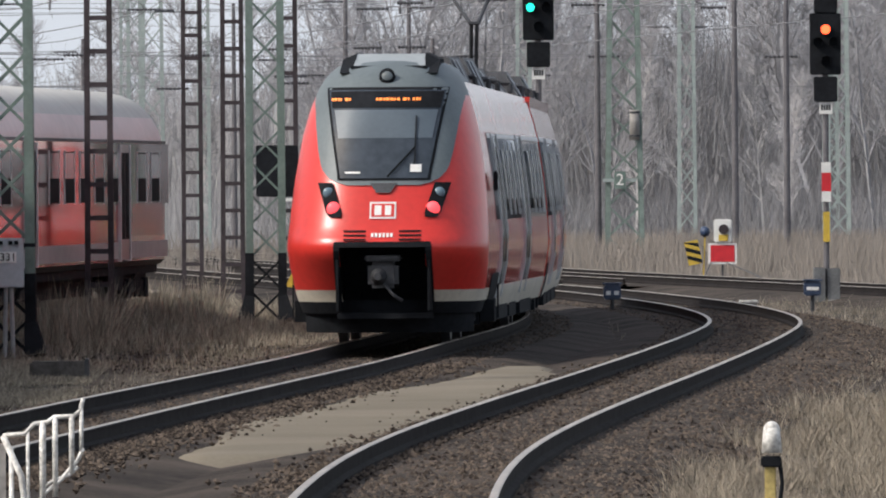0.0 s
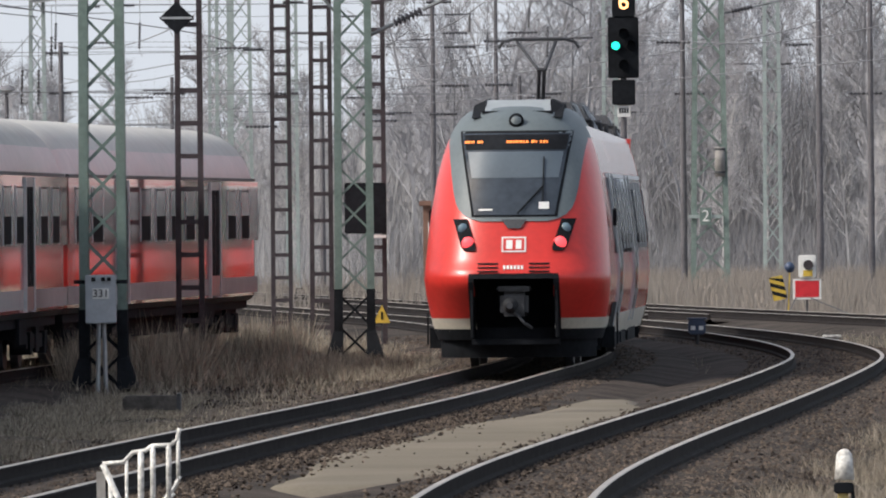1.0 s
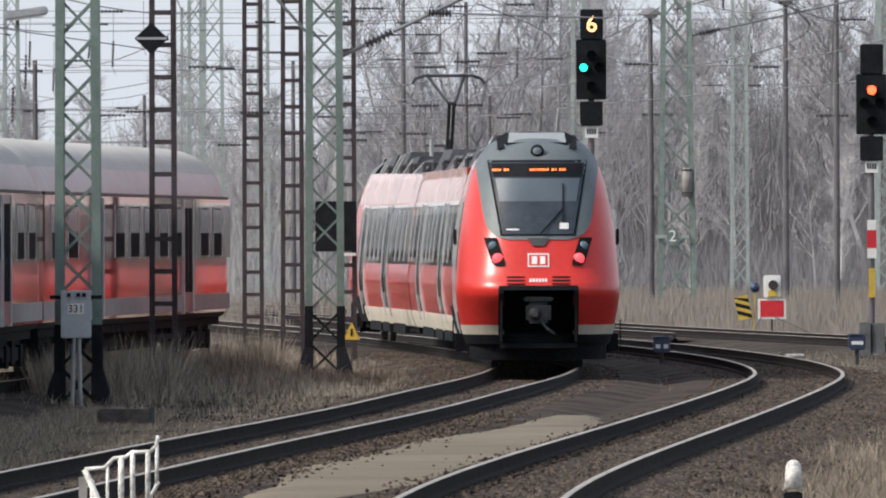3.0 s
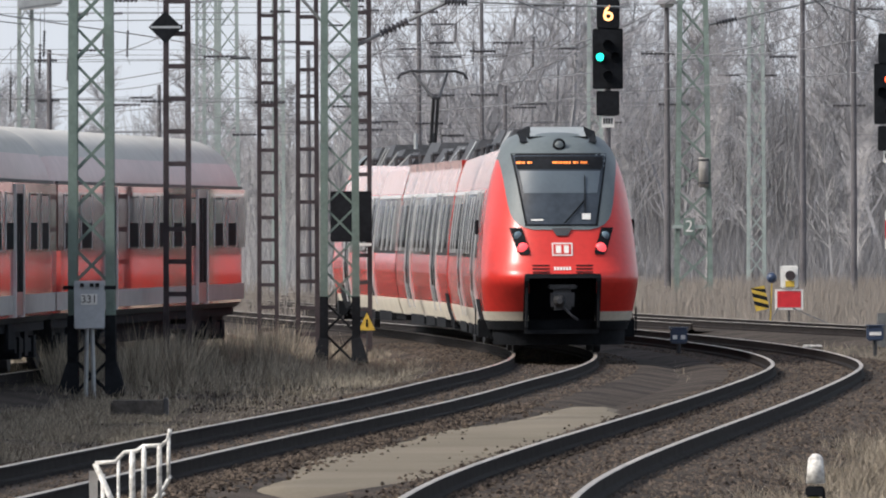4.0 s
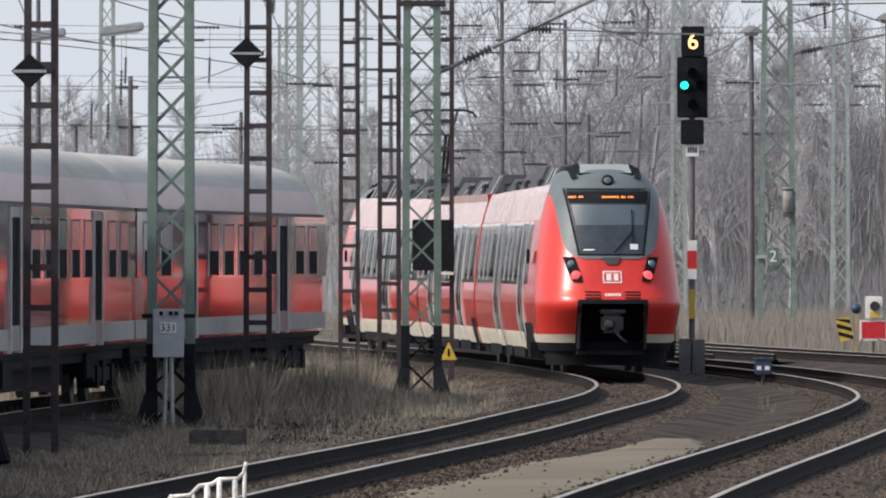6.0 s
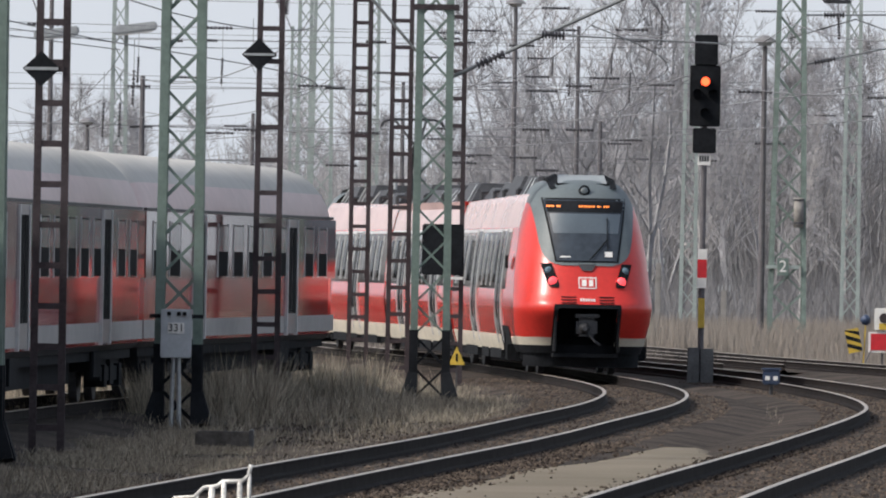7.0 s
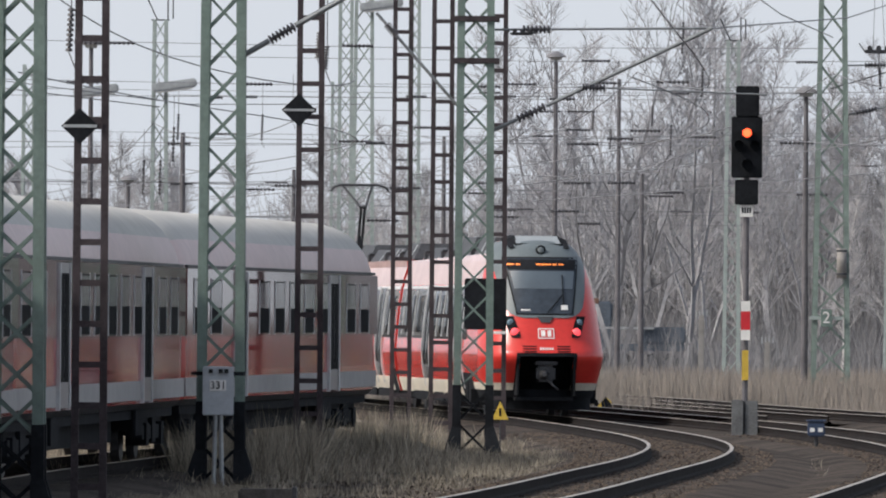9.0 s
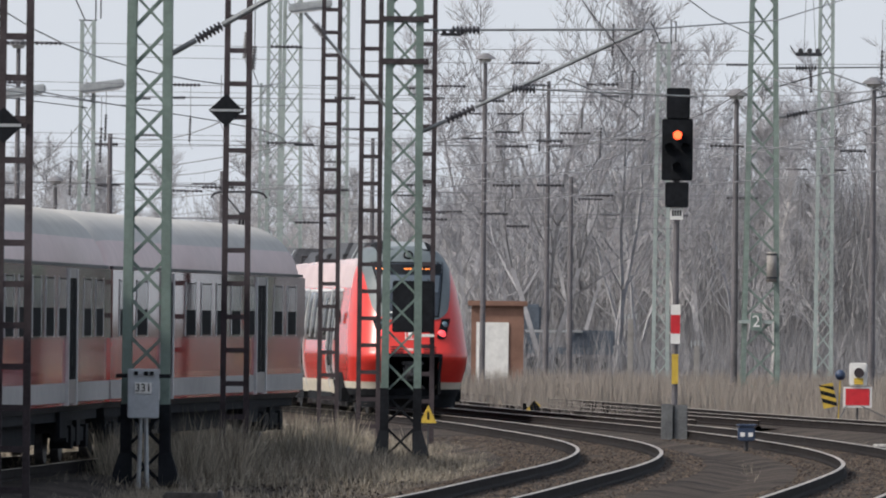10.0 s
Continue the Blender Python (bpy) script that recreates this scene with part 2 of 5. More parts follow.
def lattice_mast(x, y, h, wb, wt, paint, label, steps, foot=0.0, z0=-0.3, turn=0.0, deep=None, leg_w=0.235, brace_w=0.062):
    root = thing("lattice_mast", label, "lattice mast", pose(x, y, z0, 0, 0, turn), "lattice masts")
    deep = deep or 1.0

    def corner(k, z):
        w = wb + (wt - wb) * z / h
        return Vector(((-0.5, 0.5, 0.5, -0.5)[k] * w, (-0.5, -0.5, 0.5, 0.5)[k] * w * deep, z))
    for k in range(4):
        part("leg", bar(bmesh.new(), corner(k, foot), corner(k, h), leg_w), paint, root)
        if foot:
            part("foot", bar(bar(bmesh.new(), corner(k, 0.45), corner(k, foot + 0.02), leg_w * 1.15), corner(k, 0) * 1.25, corner(k, 0.5), leg_w * 2.3, 4, leg_w * 1.3), BLACK, root, "tarred black mast foot")
    every = []
    for k in range(4):
        j = (k + 1) % 4
        for i in range(steps):
            a, b = h * i / steps, h * (i + 1) / steps
            every.append((corner(k, a), corner(j, b)) if i % 2 else (corner(j, a), corner(k, b)))
            if wb > 0.55:
                every.append((corner(j, a), corner(k, b)) if i % 2 else (corner(k, a), corner(j, b)))
    if foot:
        for p, q in every:
            part("brace", bars([(p, q)], brace_w), BLACK if q.z < foot else paint, root)
    else:
        tagged(part("bracing", bars(every, brace_w), paint, root), kind="stuff")
    return root


def ladder_mast(x, y, h, w, rungs, label, z0=-0.3, lean=0.0, turn=0.0):
    root = thing("ladder_mast", label, "ladder mast", pose(x, y, z0, 0, lean, turn), "ladder masts")
    for s in (-0.5, 0.5):
        part("upright", bar(bmesh.new(), (s * w, 0, 0), (s * w * 0.9, 0, h), 0.14), RUST, root)
    mesh = None
    for i in range(rungs):
        z = h * (i + 0.6) / rungs
        ob = new("rung", mesh) if mesh else part("rung", bar(bmesh.new(), (-w * 0.48, 0, 0), (w * 0.48, 0, 0), 0.12), RUST)
        mesh = ob.data
        ob.parent, ob.location = root, (0, 0, z)
    return root


# ---- regional train ----
HALF = ((0.45, 1.28), (0.70, 1.36), (1.1, 1.43), (1.4, 1.46), (1.6, 1.45), (2.0, 1.42), (2.4, 1.38), (3.0, 1.29), (3.3, 1.22), (3.55, 1.14), (3.75, 1.06), (3.9, 0.97), (4.02, 0.85), (4.10, 0.70), (4.16, 0.40))
RAKE = ((0.45, 0.74), (0.70, 0.58), (1.0, 0.33), (1.2, 0.14), (1.32, 0.03), (1.40, 0.0), (1.50, 0.02), (1.62, 0.12), (2.0, 0.32), (2.4, 0.52), (3.0, 0.85), (3.5, 1.15), (3.75, 1.38), (3.95, 1.65), (4.08, 2.0), (4.16, 2.5))


def lookup(table, z):
    return float(np.interp(z, [a for a, _ in table], [b for _, b in table]))


def nose_y(x, z):
    w, r = lookup(HALF, z), lookup(RAKE, z)
    u = min(1.0, abs(x) / w)
    deep = 1.25 + 0.15 * min(2.0, z)
    return r + deep - deep * (1 - u ** 3.0) ** (1 / 2.3)


def nose_patch(zs, left, right, lift, cols=14):
    """A panel that follows the nose between two edges given as functions of height."""
    bm = bmesh.new()
    rows = []
    for z in zs:
        rows.append([bm.verts.new((x, nose_y(x, z) - lift, z)) for x in np.linspace(left(z), right(z), cols)])
    for j in range(len(rows) - 1):
        for i in range(cols - 1):
            bm.faces.new((rows[j][i], rows[j][i + 1], rows[j + 1][i + 1], rows[j + 1][i]))
    return bm


def side_panel(s, y0, y1, z0, z1, lift, bevel=0.0):
    """A slab on the body side that follows its curve; s is -1 or 1."""
    bm = bmesh.new()
    zs = np.linspace(z0, z1, 6)
    out = [[bm.verts.new((s * (lookup(HALF, z) + lift), y, z)) for z in zs] for y in (y0, y1)]
    inn = [[bm.verts.new((s * (lookup(HALF, z) - 0.02), y, z)) for z in zs] for y in (y0, y1)]
    for k in range(5):
        bm.faces.new((out[0][k], out[0][k + 1], out[1][k + 1], out[1][k]))
        for e in (0, 1):
            bm.faces.new((out[e][k], out[e][k + 1], inn[e][k + 1], inn[e][k]))
    for k in (0, 5):
        bm.faces.new((out[0][k], out[1][k], inn[1][k], inn[0][k]))
    bmesh.ops.recalc_face_normals(bm, faces=bm.faces[:])
    return bm


def wheel_bm(r=0.42):
    bm = bmesh.new()
    for s in (-0.75, 0.75):
        bmesh.ops.create_cone(bm, cap_ends=True, segments=20, radius1=r, radius2=r * 0.96, depth=0.13, matrix=Matrix.Translation((s, 0, 0)) @ pose(0, 0, 0, 0, 90, 0))
    bar(bm, (-0.75, 0, 0), (0.75, 0, 0), 0.16, 8)
    return bm


def bogie(root, y, wheelbase=2.6, r=0.42):
    bm = cube(-1.15, 1.15, y - wheelbase * 0.75, y + wheelbase * 0.75, 0.5, 0.72)
    for s in (-1.08, 1.08):
        box(bm, s - 0.12, s + 0.12, y - wheelbase * 0.7, y + wheelbase * 0.7, 0.36, 0.58)
        for k in (-0.5, 0.5):
            box(bm, s - 0.16, s + 0.16, y + k * wheelbase - 0.2, y + k * wheelbase + 0.2, 0.26, 0.62)
        box(bm, s - 0.1, s + 0.14, y - 0.3, y + 0.3, 0.3, 0.85)
    frame_ob = part("bogie", bm, BLACK, root, "black bogie frame")
    if r < 0.44:
        for s in (-1, 1):
            part("bogie_opening", side_panel(s, max(y - 1.2, 0.05) if y < 1 else y - 1.2, y + 1.2, 0.44, 1.0, 0.016), BLACK, root, "black wheel opening")
    for k in (-0.5, 0.5):
        w = part("wheelset", wheel_bm(r), DARK, frame_ob, "dark steel wheelset")
        w.location = (0, y + k * wheelbase, r)


def side_fittings(root, y0, y1, doors):
    """The dark window band, its panes and pillars, and the doors, on both sides."""
    for s in (-1, 1):
        part("window_band", side_panel(s, y0 + 0.15, y1 - 0.15, 1.78, 2.98, 0.012), BAND, root, "dark grey window band", True)
        # Pale slab that stands in for the highlight along the band's top.
        part("highlight_strip", side_panel(s, y0 + 0.05, y1 - 0.05, 2.99, 3.06, 0.016), PILLAR, root, "painted highlight line above the windows")
        pane = None
        y = y0 + 0.35
        while y < y1 - 1.0:
            if all(abs(y + 0.55 - d) > 1.35 for d in doors):
                part("window", side_panel(s, y, y + 1.05, 1.92, 2.82, 0.03), GLASS, root, "tinted side window", True)
                part("pillar", side_panel(s, y + 1.09, y + 1.17, 1.84, 2.94, 0.036), PILLAR, root, "pale window pillar")
            y += 1.28
        for d in doors:
            leaf = part("door", side_panel(s, d - 0.72, d + 0.72, 0.82, 1.76, 0.02), BAND, root, "grey sliding double door with tall panes", True)
            part("door_upper", side_panel(s, d - 0.72, d + 0.72, 1.78, 3.02, 0.022), BAND, leaf, "grey glazed upper door half", True)
            for k in (-0.36, 0.36):
                part("door_window", side_panel(s, d + k - 0.25, d + k + 0.25, 1.15, 2.86, 0.034), GLASS, leaf, "", True)
            for k in (-0.76, 0.76):
                part("door_post", side_panel(s, d + k - 0.035, d + k + 0.035, 0.62, 3.06, 0.04), PILLAR, leaf)


def roof_gear(root, y0, y1, seed):
    rnd = random.Random(seed)
    y = y0
    while y < y1 - 1.5:
        L = rnd.uniform(2.2, 3.8)
        h = rnd.uniform(-0.06, 0.2)
        bm = bmesh.new()
        v = [bm.verts.new(p) for p in ((-0.98, y, 3.66), (0.98, y, 3.66), (0.98, y + L, 3.66), (-0.98, y + L, 3.66), (-0.72, y + 0.25, 4.06 + h), (0.72, y + 0.25, 4.06 + h), (0.72, y + L - 0.15, 4.08 + h), (-0.72, y + L - 0.15, 4.08 + h))]
        for q in ((0, 1, 5, 4), (1, 2, 6, 5), (2, 3, 7, 6), (3, 0, 4, 7), (4, 5, 6, 7)):
            bm.faces.new([v[i] for i in q])
        unit = part("roof_unit", bm, DARK, root, "dark roof equipment housing")
        for s in (-1, 1):
            for k in range(rnd.choice((0, 1, 2))):
                yy = y + 0.5 + k * 0.9
                part("roof_louvre", bars([((s * 0.99, yy, 3.72), (s * 0.76, yy + 0.15, 4.02 + h))], 0.05), SILVER, unit)
        part("roof_pipe", bars([((-0.95, y + L, 3.92), (0.95, y + L, 3.92)), ((-0.95, y + L, 3.6), (-0.95, y + L, 3.92)), ((0.95, y + L, 3.6), (0.95, y + L, 3.92))], 0.09, 6), DARK, root)
        y += L + rnd.uniform(0.15, 1.1)


PILLAR = mat("pale_grey_pillar", (0.50, 0.51, 0.52), 0.35, 0, 0.15, 2, 12)
BAND = mat("dark_grey_band", (0.12, 0.125, 0.135), 0.1, 0, 0.25, 1, 9)
# Red upper edge with the sky's sheen put into a pale pink colour.
CANTRAIL_SHEEN = mat("red_roof_edge_sheen", (0.60, 0.40, 0.38), 0.15, 0, 0.12, 0.6, 8)


def train_end():
    root = thing("train_end_car", "red regional train end car with grey windscreen surround", "train", group="train cars")
    L = 19.4
    zs = list(np.arange(0.45, 3.5, 0.085)) + [3.5, 3.6, 3.7, 3.8, 3.88, 3.95, 4.02, 4.08, 4.12, 4.16]
    us = np.linspace(-1, 1, 101)
    bm = bmesh.new()
    rows = []
    for z in zs:
        w = lookup(HALF, z)
        back = L if z < 3.74 else 3.9 + (z - 3.74)
        row = [bm.verts.new((-w, back, z))]
        for u in us:
            x = math.sin(u * math.pi / 2) * w
            row.append(bm.verts.new((x, nose_y(x, z), z)))
        row.append(bm.verts.new((w, back, z)))
        rows.append(row)
    for j in range(len(rows) - 1):
        for i in range(len(rows[0]) - 1):
            q = (rows[j][i], rows[j][i + 1], rows[j + 1][i + 1], rows[j + 1][i])
            c = sum((v.co for v in q), Vector()) / 4
            if c.z < 1.46 and abs(c.x) < 0.63 and c.y < 2:
                continue
            side = i == 0 or i == len(rows[0]) - 2
            f = bm.faces.new(q)
            # Index 2, on the upper sides, carries the painted sky sheen.
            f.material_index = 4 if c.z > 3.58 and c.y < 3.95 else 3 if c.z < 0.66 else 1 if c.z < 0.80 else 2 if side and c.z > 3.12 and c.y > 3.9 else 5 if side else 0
    bm.faces.new(rows[-1]).material_index = 4
    flat = [rows[j] for j, z in enumerate(zs) if z < 3.74][-1]
    bm.faces.new((flat[0], flat[1], flat[-2], flat[-1])).material_index = 2
    part("body", bm, (RED, CREAM, CANTRAIL_SHEEN, BLACK, MASK, GLOSS_RED), root, "glossy red body shell with pale skirt", True)
    wide = lambda z: float(min(np.interp(z, [2.30, 2.34, 2.40, 2.5, 2.6, 2.8, 3.0, 3.3, 3.5, 3.6, 3.66, 4.2], [0.52, 0.68, 0.80, 0.89, 0.935, 0.98, 1.01, 1.05, 1.08, 1.10, 2, 2]), lookup(HALF, z) * 0.97))
    gz = [2.30, 2.32, 2.34, 2.37, 2.4, 2.45, 2.5, 2.6, 2.7, 2.8, 3.0, 3.2, 3.3, 3.4, 3.5, 3.56, 3.6, 3.64, 3.7, 3.8, 3.88, 3.95, 4.02, 4.08, 4.12, 4.155]
    part("windscreen_surround", nose_patch(gz, lambda z: -wide(z), wide, 0.02, 72), MASK, root, "slate grey surround panel", True)
    hw = lambda z: float(np.interp(z, [2.40, 3.68], [0.63, 0.85]))
    part("windscreen_seal", nose_patch(np.linspace(2.37, 3.72, 14), lambda z: -hw(z) - 0.04, lambda z: hw(z) + 0.04, 0.03), BLACK, root, "black rubber seal", True)
    screen = part("windscreen", nose_patch(np.linspace(2.40, 3.68, 14), lambda z: -hw(z), hw, 0.042), SCREEN, root, "tinted windscreen", True)
    part("sun_blind", nose_patch(np.linspace(2.98, 3.39, 6), lambda z: 0.05 - hw(z), lambda z: hw(z) - 0.05, 0.048), BLIND, screen, "grey roller sun blind behind the glass", True)
    part("display_box", nose_patch(np.linspace(3.42, 3.66, 4), lambda z: -hw(z) + 0.02, lambda z: hw(z) - 0.02, 0.048), BLACK, screen, "", True)
    part("wiper", bars([((0.05, nose_y(0.05, 2.42) - 0.09, 2.42), (0.44, nose_y(0.44, 2.85) - 0.07, 2.85)), ((0.44, nose_y(0.44, 2.62) - 0.07, 2.62), (0.45, nose_y(0.45, 3.3) - 0.07, 3.3))], 0.028), BLACK, screen)
    part("sticker", nose_patch((2.49, 2.60), lambda z: 0.38, lambda z: 0.54, 0.056, 3), WHITE, screen, "small pale notice")
    part("sticker", nose_patch((2.47, 2.495), lambda z: -0.56, lambda z: -0.34, 0.056, 3), WHITE, screen, "small pale notice")
    rnd = random.Random(4)
    for a, b in ((-0.80, -0.50), (-0.14, 0.50)):
        x = a
        while x < b:
            w = rnd.uniform(0.018, 0.05)
            part("display_segment", nose_patch((3.525, 3.565), lambda z: x, lambda z: min(b, x + w), 0.058, 2), AMBER, screen, "lit amber display text bar")
            x += w + rnd.choice((0.012, 0.018, 0.05))
    ring = bmesh.new()
    bmesh.ops.create_cone(ring, cap_ends=True, segments=28, radius1=0.125, radius2=0.115, depth=0.16, matrix=pose(0, nose_y(0, 3.86) - 0.02, 3.86, 70, 0, 0))
    top_lamp = part("top_headlight", ring, BLACK, root, "unlit upper headlight in a dark hood", True)
    lens = bmesh.new()
    bmesh.ops.create_uvsphere(lens, u_segments=20, v_segments=10, radius=0.098, matrix=pose(0, nose_y(0, 3.86) - 0.075, 3.85) @ Matrix.Diagonal((1, 0.5, 1, 1)))
    part("lens", lens, MASK, top_lamp, "", True)
    for s in (-1, 1):
        mid = lambda z: s * float(np.interp(z, [1.84, 2.34], [0.69, 0.85]))
        lamp = part("headlight", nose_patch(np.linspace(1.84, 2.34, 9), lambda z: mid(z) - 0.115 + 0.03 * (z < 1.9), lambda z: mid(z) + 0.115 - 0.03 * (z < 1.9), 0.03, 6), BLACK, root, "dark headlight cluster", True)
        for x, z, r, m, name in ((s * 0.715, 1.96, 0.105, TAIL, "tail_light"), (s * 0.80, 2.19, 0.085, LENS, "headlight_lens")):
            disc = bmesh.new()
            bmesh.ops.create_uvsphere(disc, u_segments=18, v_segments=9, radius=r, matrix=pose(x, nose_y(x, z) - 0.01, z) @ Matrix.Diagonal((1, 0.6, 1, 1)))
            part(name, disc, m, lamp, "glowing red tail light" if m is TAIL else "clear unlit headlight lens", True)
        part("grille", nose_patch((1.510, 1.535), lambda z: s * 0.40 - 0.16, lambda z: s * 0.40 + 0.16, 0.02, 8), BLACK, root)
        part("grille", nose_patch((1.570, 1.595), lambda z: s * 0.40 - 0.16, lambda z: s * 0.40 + 0.16, 0.02, 8), BLACK, root)
        part("grille", nose_patch((1.630, 1.655), lambda z: s * 0.40 - 0.16, lambda z: s * 0.40 + 0.16, 0.02, 8), BLACK, root)
        pod = bmesh.new()
        w = [[pod.verts.new((s * x, y, z)) for y, z in ((1.74, 3.93), (2.44, zt), (3.4, zt + 0.02), (3.4, 3.85))] for x, zt in ((0.50, 4.225), (0.71, 4.13))]
        pod.faces.new(w[0])
        pod.faces.new(w[1][::-1])
        for a in range(4):
            pod.faces.new((w[0][a], w[1][a], w[1][(a + 1) % 4], w[0][(a + 1) % 4]))
        bmesh.ops.recalc_face_normals(pod, faces=pod.faces[:])
        part("roof_pod", pod, BLACK, root, "black roof fairing")
        part("mirror", cube(s * 1.46 - 0.03, s * 1.46 + 0.03, 3.3, 3.5, 2.2, 2.5, 0.02), BLACK, root)
        part("handrail", bars([((s * 1.5, 3.0, 0.35), (s * 1.5, 3.0, 0.85))], 0.04), BLACK, root)
        part("step", cube(s * 1.36 - 0.1, s * 1.36 + 0.1, 2.75, 3.25, 0.3, 0.62), BLACK, root)
    lid = bmesh.new()
    v = [lid.verts.new(p) for p in ((-0.52, 1.95, 4.03), (0.52, 1.95, 4.03), (0.50, 2.46, 4.215), (-0.50, 2.46, 4.215), (0.50, 3.5, 4.22), (-0.50, 3.5, 4.22), (0.52, 3.5, 3.9), (-0.52, 3.5, 3.9))]
    for q in ((0, 1, 2, 3), (3, 2, 4, 5), (5, 4, 6, 7), (1, 6, 4, 2), (0, 3, 5, 7)):
        lid.faces.new([v[i] for i in q])
    bmesh.ops.recalc_face_normals(lid, faces=lid.faces[:])
    part("roof_lid", lid, LID, root, "slate grey front roof lid")
    part("lid_seal", cube(-0.56, 0.56, 1.86, 1.97, 3.985, 4.035, 0.01), BLACK, root, "black strip under the roof lid")
    part("wiper_base", nose_patch(np.linspace(2.19, 2.33, 4), lambda z: -0.1 - (z - 2.19) * 0.7, lambda z: 0.1 + (z - 2.19) * 0.7, 0.035, 6), DARK, root, "dark wiper base below the windscreen", True)
    # coupler bay
    bay = part("coupler_bay", cube(-0.68, 0.68, 1.58, 1.64, 0.4, 1.5), BLACK, root, "black open coupler bay")
    part("bay_wall", cube(-0.68, -0.64, 0.16, 1.6, 0.5, 1.48), BLACK, bay)
    part("bay_wall", cube(0.64, 0.68, 0.16, 1.6, 0.5, 1.48), BLACK, bay)
    part("bay_roof", cube(-0.68, 0.68, 0.14, 1.6, 1.46, 1.50), BLACK, bay)
    part("bay_floor", cube(-0.68, 0.68, 0.5, 1.6, 0.38, 0.46), BLACK, bay)
    part("bay_frame", nose_patch(np.linspace(1.41, 1.49, 3), lambda z: -0.70, lambda z: 0.70, 0.014, 20), BLACK, root)
    for s in (-1, 1):
        part("bay_frame", nose_patch(np.linspace(0.46, 1.45, 12), lambda z: s * 0.665 - 0.045, lambda z: s * 0.665 + 0.045, 0.014, 4), BLACK, root)
    cp = cube(-0.22, 0.22, 0.2, 0.48, 0.82, 1.20, 0.06)
    box(cp, -0.14, 0.14, 0.25, 1.6, 0.82, 1.0)
    coupler = part("coupler", cp, DARK, root, "grey automatic coupler")
    head = bmesh.new()
    bmesh.ops.create_cone(head, cap_ends=True, segments=16, radius1=0.12, radius2=0.05, depth=0.2, matrix=pose(-0.06, 0.08, 0.99, 90, 0, 0))
    part("coupler_cone", head, DARK, coupler)
    part("coupler_cover", cube(-0.27, 0.27, 0.12, 0.42, 1.21, 1.29, 0.03), DARK, coupler)
    part("air_hose", bars([((0.02, 0.10, 0.88), (0.16, 0.06, 0.72)), ((0.16, 0.06, 0.72), (0.28, 0.14, 0.64))], 0.05, 6), DARK, coupler)
    plough = nose_patch(np.linspace(0.45, 0.46, 2), lambda z: -1.2, lambda z: 1.2, 0, 24)
    bm = bmesh.new()
    ring = [[bm.verts.new((x, nose_y(x, 0.46) + 0.12 + d, z)) for x in np.linspace(-1.22, 1.22, 25)] for z, d in ((0.64, 0.0), (0.40, 0.02), (0.17, 0.14))]
    for a, b in zip(ring, ring[1:]):
        for i in range(24):
            bm.faces.new((a[i], a[i + 1], b[i + 1], b[i]))
    plough.free()
    part("snow_plough", bm, BLACK, root, "black rail guard under the nose", True)
    # emblem and number as plain shapes
    part("emblem", nose_patch(np.linspace(1.82, 2.06, 4), lambda z: -0.19, lambda z: 0.19, 0.016, 6), WHITE, root, "white rectangular emblem plate", True)
    part("emblem_field", nose_patch(np.linspace(1.845, 2.035, 4), lambda z: -0.165, lambda z: 0.165, 0.020, 6), RED, root, "red emblem field", True)
    for a, b in ((-0.12, -0.02), (0.03, 0.12)):
        part("emblem_shape", nose_patch(np.linspace(1.87, 2.01, 3), lambda z: a, lambda z: b, 0.024, 3), WHITE, root, "white plain emblem block")
    for k in range(6):
        x = -0.16 + k * 0.055
        part("number_bar", nose_patch((1.555, 1.615), lambda z: x, lambda z: x + 0.035, 0.018, 2), WHITE, root)
    for s in (-1, 1):
        part("skirt", side_panel(s, 3.5, 19.38, 0.46, 0.80, 0.008), CREAM, root, "pale skirt stripe")
    side_fittings(root, 3.9, 19.3, (5.6, 12.6))
    roof_gear(root, 4.0, 19.0, 5)
    bm = cube(-1.2, 1.2, 2.0, 19.2, 0.32, 0.6)
    for s in (-1, 1):
        for a, b in ((6.4, 9.5), (10, 12), (13.2, 16.6)):
            box(bm, s * 1.05 - 0.25, s * 1.05 + 0.25, a, b, 0.28, 0.62)
    part("underframe", bm, BLACK, root, "black underfloor equipment")
    bogie(root, 4.2)
    part("gangway", cube(-1.12, 1.12, 19.35, 19.9, 0.6, 3.75, 0.12), BLACK, root, "black folded gangway bellows")
    return root


